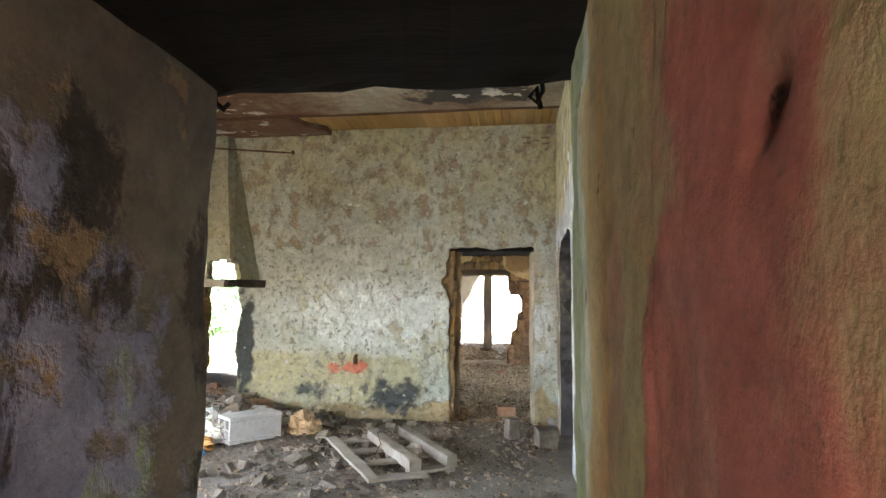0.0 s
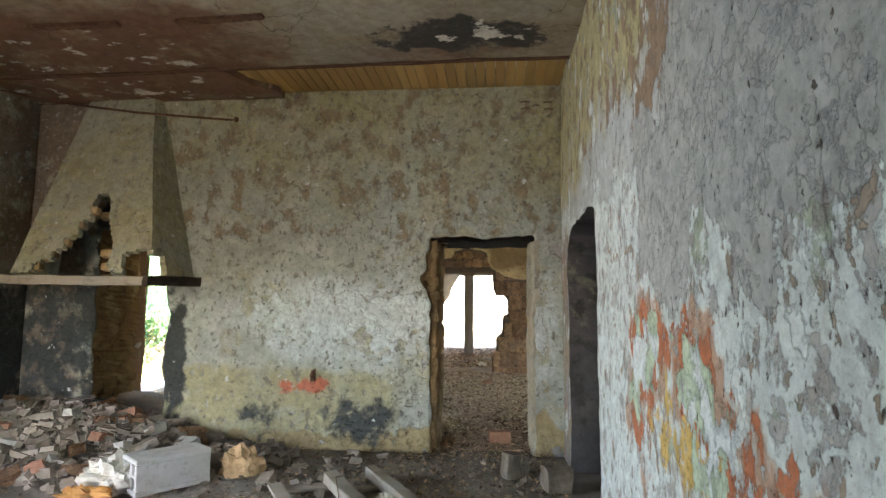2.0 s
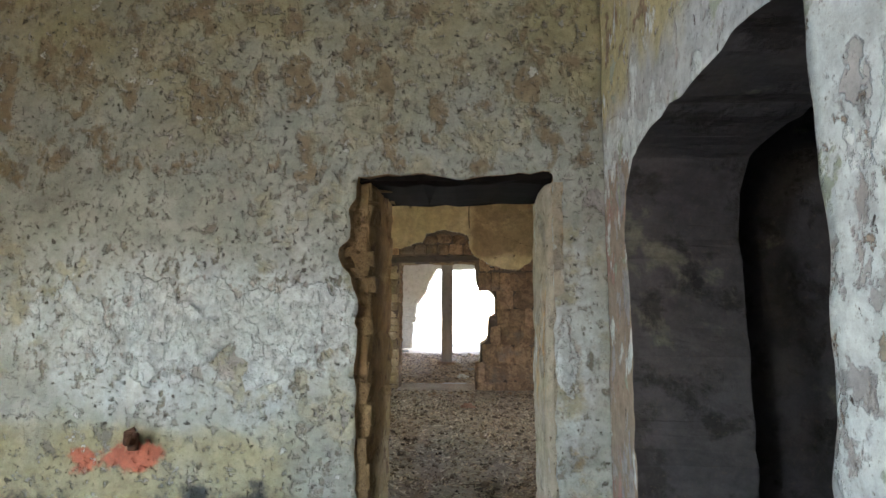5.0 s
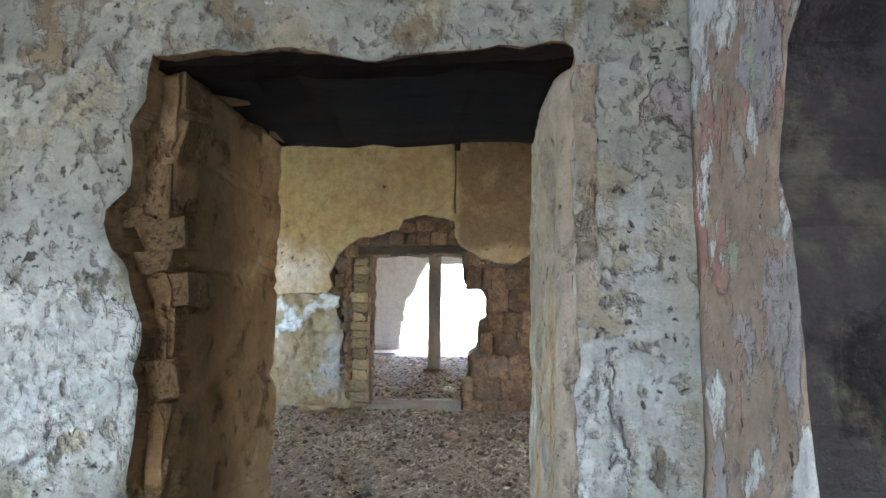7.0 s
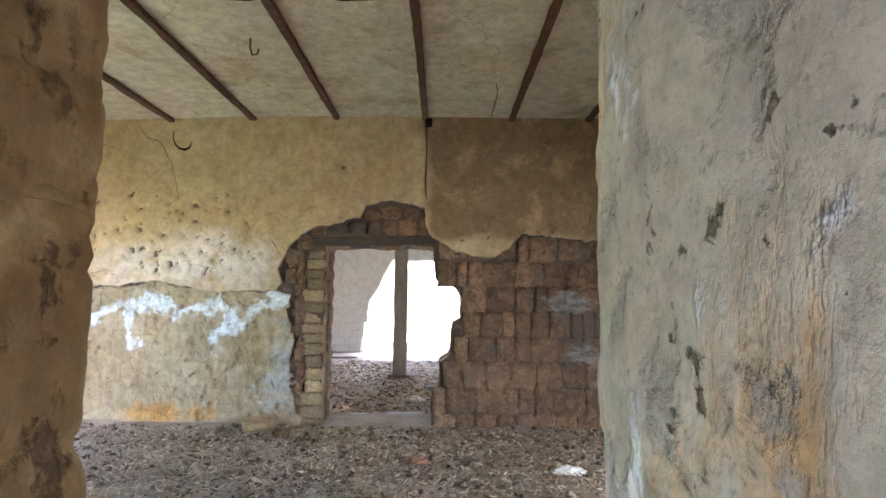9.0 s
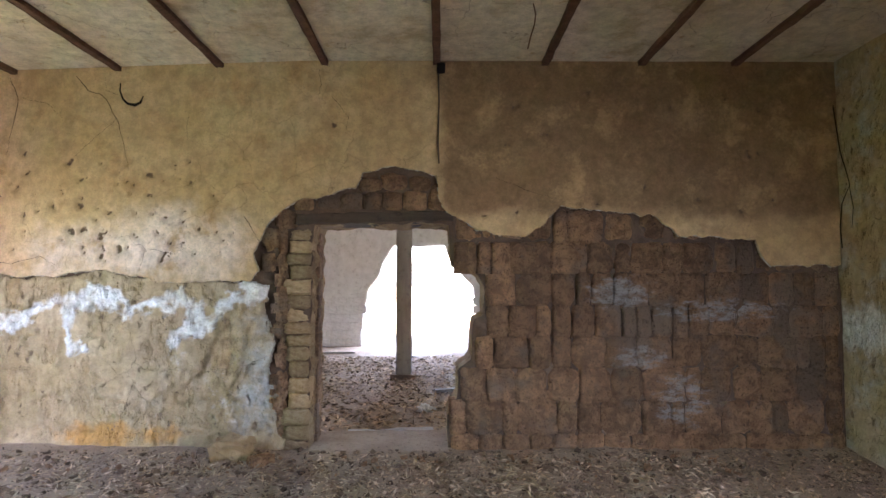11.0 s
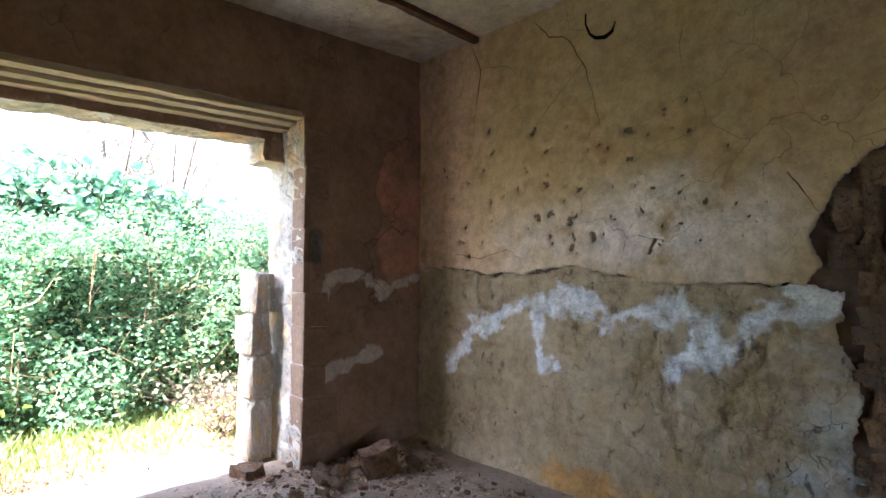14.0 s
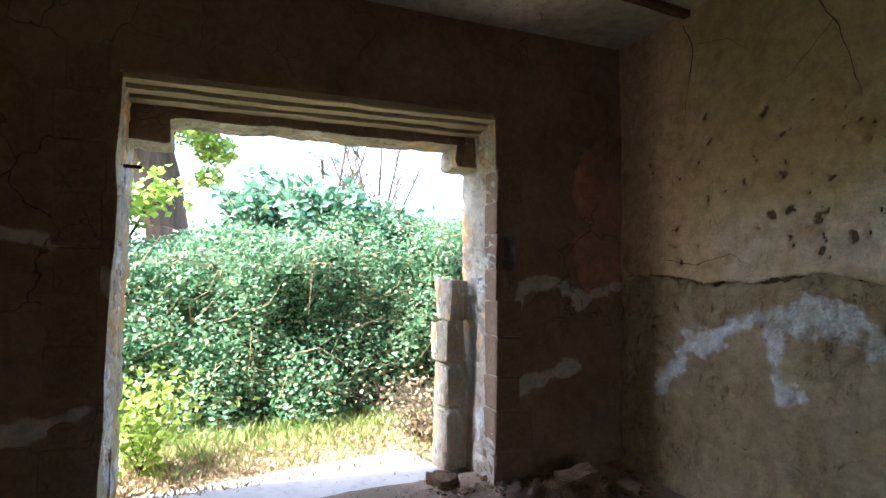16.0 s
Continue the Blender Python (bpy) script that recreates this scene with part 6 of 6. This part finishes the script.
def stone_meshes(prefix, n, mat, rough=0.045, face=False):
    out = []
    for k in range(n):
        bm = bmesh.new()
        rr = random.Random(k + 50)
        if face:
            # a weathered face with worn, rounded borders
            def worn(i, j):
                x, z = i / 5 - 0.5, j / 5 - 0.5
                e = max(abs(x), abs(z)) * 2
                n = noise.noise(Vector((x * 3 + k * 5.1, 0.0, z * 3))) * rough * 2.2 + noise.noise(Vector((x * 8, k * 3.3, z * 8))) * rough * 1.2
                y = -0.5 + 0.13 * e ** 8 + n + (0.12 if abs(x) > 0.45 and abs(z) > 0.45 else 0.0)
                w = 0.06 if e > 0.95 else 0.02
                return bm.verts.new((x + rr.uniform(-w, w) * 0.6, y, z + rr.uniform(-w, w) * 0.5))
            g = [[worn(i, j) for j in range(6)] for i in range(6)]
            for i in range(5):
                for j in range(5):
                    bm.faces.new((g[i][j], g[i + 1][j], g[i + 1][j + 1], g[i][j + 1])).smooth = True
            b = [bm.verts.new((x, 0.5, z)) for x, z in ((-0.5, -0.5), (0.5, -0.5), (0.5, 0.5), (-0.5, 0.5))]
            bm.faces.new([g[i][0] for i in range(5, -1, -1)] + [b[0], b[1]])
            bm.faces.new([g[5][j] for j in range(5, -1, -1)] + [b[1], b[2]])
            bm.faces.new([g[i][5] for i in range(6)] + [b[2], b[3]])
            bm.faces.new([g[0][j] for j in range(6)] + [b[3], b[0]])
        else:
            bmesh.ops.create_cube(bm, size=1)
            bmesh.ops.bevel(bm, geom=bm.edges, offset=0.055, segments=1, affect="EDGES", profile=0.5)
            for v in bm.verts:
                v.co += Vector([rr.uniform(-1, 1) * rough for _ in range(3)])
        bm.normal_update()
        me = bpy.data.meshes.new(prefix)
        bm.to_mesh(me)
        bm.free()
        me.materials.append(mat)
        out.append(me)
    return out


def lay(name, me, parent, x, y, z, sx, sy, sz, rz=0.0, ry=0.0):
    ob = new(name, me)
    ob.matrix_world = pose(x, y, z, 0, ry, rz) @ Matrix.Diagonal((sx, sy, sz, 1))
    ob.parent = parent
    return ob


rng = random.Random(77)
adobe = stone_meshes("adobe_block", 16, M["adobe"], 0.05, True)
squared = stone_meshes("adobe_block", 5, M["adobe"])
ochre = stone_meshes("ochre_brick", 8, M["pier_brick"], 0.06, True)
pale = stone_meshes("pale_block", 5, M["concrete"], 0.03)
rough_stone = stone_meshes("stone", 4, M["reveal_pale"], 0.07)
north = WALL["wall_stable_north"]
EDGE = [(0.0, 2.3), (0.37, 2.01), (0.85, 1.97), (0.98, 2.05), (1.14, 2.25), (1.57, 2.18), (2.0, 2.14), (2.2, 1.96), (2.9, 1.93), (3.02, 1.68), (3.8, 1.70)]


def edge_at(x):
    for (x1, z1), (x2, z2) in zip(EDGE, EDGE[1:]):
        if x1 <= x <= x2:
            return z1 + (z2 - z1) * (x - x1) / (x2 - x1)
    return 1.7


levels = [0.02, 0.19, 0.48, 0.77, 1.05, 1.33, 1.62, 1.90, 2.19]
starts = [0.14, 0.12, 0.22, 0.35, 0.46, 0.45, 0.16, 0.15]
for r, (z0, z1) in enumerate(zip(levels, levels[1:])):
    x = starts[r]
    while x < 3.64:
        w = min(rng.choice((0.14, 0.19, 0.24, 0.29, 0.34)) * rng.uniform(0.9, 1.1) if r else rng.uniform(0.16, 0.26), 3.66 - x)
        if w < 0.08:
            break
        cx, cz = x + w / 2, (z0 + z1) / 2
        if z0 < edge_at(cx) - 0.02:
            proud = rng.uniform(0.028, 0.046) if z1 < edge_at(cx) else rng.uniform(0.004, 0.014)
            g = rng.choice((-0.008, -0.004, 0.0, 0.006, 0.012))
            lay("adobe_block", rng.choice(adobe), north, cx, 13.31 - proud + 0.1, cz + rng.uniform(-0.006, 0.006), w - g, 0.2, z1 - z0 + rng.uniform(0.002, 0.016), rng.uniform(-2.0, 2.0), rng.uniform(-1.3, 1.3))
        x += w
# ochre brick pier beside the broken doorway
z = 0.03
k = 0
while z < 1.98:
    h = rng.uniform(0.10, 0.15)
    w = rng.uniform(0.19, 0.27)
    lay("ochre_brick", rng.choice(ochre), north, -1.125 - w / 2, 13.31 - rng.uniform(0.005, 0.05) + 0.1, z + h / 2, w, 0.2, h + rng.uniform(-0.004, 0.008), rng.uniform(-4, 4), rng.uniform(-2.5, 2.5))
    lay("adobe_block", rng.choice(squared), north, -1.16, 13.31 + 0.30 + 0.02 * (k % 2), z + h / 2, 0.11, 0.17, h - 0.02, rng.uniform(-3, 3))
    if k % 2 == 0:
        lay("adobe_block", rng.choice(squared), north, -1.16, 13.66, z + h, 0.10, 0.17, 2 * h - 0.03, rng.uniform(-3, 3))
    z += h
    k += 1
# exposed blocks over the lintel
x = -1.3
while x < -0.02:
    w = rng.uniform(0.16, 0.26)
    lay("adobe_block", rng.choice(adobe), north, x + w / 2, 13.38, 2.285, w - 0.012, 0.2, rng.uniform(0.15, 0.18), 0, rng.uniform(-2, 2))
    x += w
for x, zz, w, h in ((-0.6, 2.44, 0.2, 0.13), (-0.38, 2.46, 0.24, 0.16), (-0.14, 2.44, 0.2, 0.14), (0.03, 2.33, 0.15, 0.26)):
    lay("adobe_block", rng.choice(adobe), north, x, 13.385, zz, w, 0.2, h, 0, rng.uniform(-3, 3))
# broken flank beside the doorway, under the plaster
for zz in (0.1, 0.35, 0.62, 0.88, 1.15, 1.42, 1.68, 1.92):
    lay("adobe_block", rng.choice(adobe), north, -1.40 + rng.uniform(-0.01, 0.02), 13.40, zz, rng.uniform(0.09, 0.14), 0.2, 0.25, 0, rng.uniform(-3, 3))
for x, zz, w in ((-1.5, 1.95, 0.16), (-1.36, 2.12, 0.2), (-1.52, 1.72, 0.12)):
    lay("adobe_block", rng.choice(adobe), north, x, 13.395, zz, w, 0.2, 0.17, 0, rng.uniform(-6, 6))
# crumbled masonry between the pier and the plaster edge
for k in range(34):
    zz = rng.uniform(0.05, 2.0)
    left = -1.44 if zz < 1.5 else -1.58
    lay("adobe_block", rng.choice(squared), north, rng.uniform(left, -1.36), 13.39 + rng.uniform(-0.025, 0.015), zz, rng.uniform(0.05, 0.12), 0.2, rng.uniform(0.05, 0.12), rng.uniform(-12, 12), rng.uniform(-20, 20))
# crumbled masonry in the broken edge of the kitchen doorway
kitchen_n = WALL["wall_kitchen_north"]
earth_stone = stone_meshes("stone", 6, M["reveal_brown"], 0.09)
z = 0.03
while z < 2.02:
    h = rng.uniform(0.05, 0.15)
    lay("stone", rng.choice(earth_stone), kitchen_n, -0.46 + rng.uniform(-0.025, 0.012), 7.275 + rng.uniform(-0.015, 0.02), z + h / 2, rng.uniform(0.07, 0.12), 0.10, h, rng.uniform(-12, 12), rng.uniform(-10, 10))
    if rng.random() < 0.55:
        lay("stone", rng.choice(earth_stone), kitchen_n, -0.50 + rng.uniform(-0.02, 0.01), 7.29, z + h / 2, 0.06, 0.10, h * 0.6, rng.uniform(-20, 20), rng.uniform(-20, 20))
    z += h
for x, zz, w, h in ((-0.56, 1.70, 0.10, 0.05), (-0.52, 1.86, 0.07, 0.12), (-0.53, 1.76, 0.05, 0.07)):
    lay("stone", rng.choice(earth_stone), kitchen_n, x, 7.275, zz, w, 0.09, h, 8, -12)
# stone stub at the outer edge of the garden opening
west = WALL["wall_stable_west_outer"]
for zz, h, dy in ((0.0, 0.52, 0.0), (0.53, 0.36, 0.01), (0.90, 0.34, -0.01), (1.25, 0.36, 0.02)):
    lay("stone", rng.choice(rough_stone), west, -5.54, 12.35 + dy, zz + h / 2, 0.24, 0.19, h - 0.012, 5 + rng.uniform(-3, 3))
# block courses round the west opening
westin = WALL["wall_stable_west"]
dark_stone = stone_meshes("stone", 5, M["west_wall"], 0.03)
for side, y0 in ((1, 12.42), (-1, 9.82)):
    z = 0.02
    while z < 2.75:
        h = rng.uniform(0.24, 0.33)
        w = rng.uniform(0.18, 0.34)
        p = W0 + WU * wu(y0 + side * w / 2)
        if side == 1 and 1.4 < z < 2.0:
            w = 0.06
            p = W0 + WU * wu(y0 + 0.03)
        lay("stone", rng.choice(dark_stone), westin, p.x - 0.088 + rng.uniform(-0.01, 0.01), p.y, z + h / 2, 0.2, w, h - 0.006, -5.4 + rng.uniform(-1, 1))
        z += h
# pale blocks of the far room wall beside its opening
far = WALL["wall_far_north"]
for r in range(6):
    x = 1.08 - 0.06 * r + (0.16 if r % 2 else 0) + (0.0 if r < 5 else -0.1 * (r - 4))
    for q in range(4):
        w = 0.36
        if x + w / 2 < 4.5:
            lay("pale_block", rng.choice(pale), far, x + w / 2, 22.0 + 0.08, 0.11 + 0.2 * r, w - 0.02, 0.2, 0.185)
        x += w
    x = -1.9 + 0.04 * r - (0.16 if r % 2 else 0)
    for q in range(3):
        lay("pale_block", rng.choice(pale), far, x - w / 2, 22.08, 0.11 + 0.2 * r, w - 0.02, 0.2, 0.185)
        x -= w

# cracks in the ochre plaster, as thin dark fissures
plaster = WALL["plaster_stable_north"]
rng = random.Random(21)


def fissure(points, width):
    pts = []
    for (x1, z1), (x2, z2) in zip(points, points[1:]):
        for k in range(4):
            f = k / 4
            pts.append((x1 + (x2 - x1) * f + rng.uniform(-0.008, 0.008), z1 + (z2 - z1) * f + rng.uniform(-0.008, 0.008)))
    pts.append(points[-1])
    line = [(x, 13.262 + 0.09 * max(0.0, -1.2 - x) - float((fbm(np.array(x + 5.0), np.array(z), 2, 14) - 0.5) * 0.02) - 0.002, z) for x, z in pts]
    part("crack", tube_bm(line, [0.5 * width * (1 - 0.7 * abs(2 * i / (len(line) - 1) - 0.6) / 1.4) * rng.uniform(0.6, 1.2) for i in range(len(line))], 5), M["charred"], plaster)


fissure([(-3.42, 3.5), (-3.3, 3.36), (-3.16, 3.32), (-3.0, 3.08), (-2.93, 2.86), (-2.87, 2.6)], 0.007)
fissure([(-3.0, 3.08), (-3.2, 2.92), (-3.42, 2.72)], 0.003)
fissure([(-3.0, 3.3), (-3.12, 3.36), (-3.14, 3.5)], 0.003)
fissure([(-4.1, 3.5), (-4.0, 3.3), (-4.04, 3.05), (-4.1, 2.75)], 0.006)
fissure([(-3.95, 3.3), (-3.7, 3.25), (-3.55, 3.1)], 0.0035)
fissure([(-1.07, 3.5), (-1.05, 3.35), (-1.08, 3.25)], 0.004)
fissure([(-0.95, 3.25), (-0.8, 3.05), (-0.82, 2.9)], 0.003)
fissure([(-1.75, 2.15), (-1.66, 2.0), (-1.6, 1.9)], 0.005)
fissure([(-2.65, 1.85), (-2.4, 1.8), (-2.25, 1.9)], 0.003)
fissure([(-2.3, 3.1), (-2.32, 2.95), (-2.3, 2.85)], 0.003)
fissure([(-4.3, 1.76), (-4.0, 1.72), (-3.7, 1.78), (-3.55, 1.7)], 0.005)
fissure([(0.55, 2.5), (0.9, 2.35), (1.1, 2.3)], 0.003)


def wall_crack(points, width, wall_name):
    part("crack", tube_bm(points, [width * rng.uniform(0.5, 1.1) for _ in points], 5), M["charred"], WALL[wall_name])


wall_crack([(3.655, 13.29, 3.45), (3.66, 13.27, 3.2), (3.65, 13.22, 2.95), (3.66, 13.2, 2.72), (3.655, 13.12, 2.5), (3.66, 13.1, 2.4), (3.655, 13.2, 2.25), (3.66, 13.24, 2.05), (3.655, 13.22, 1.85)], 0.005, "wall_stable_east")
wall_crack([(3.655, 13.1, 2.4), (3.66, 13.07, 2.2), (3.655, 13.09, 2.02)], 0.003, "wall_stable_east")

# faded dark brush scrawl high in the kitchen corner
for x, w, z in ((0.40, 0.10, 3.47), (0.41, 0.09, 3.40), (0.53, 0.07, 3.43), (0.63, 0.09, 3.46), (0.64, 0.09, 3.39)):
    pts = [(x, 7.186, z), (x + w / 2, 7.186, z + 0.008), (x + w, 7.186, z)]
    part("scrawl_stroke", tube_bm(pts, 0.009, 5), M["scrawl"], kitchen_n)
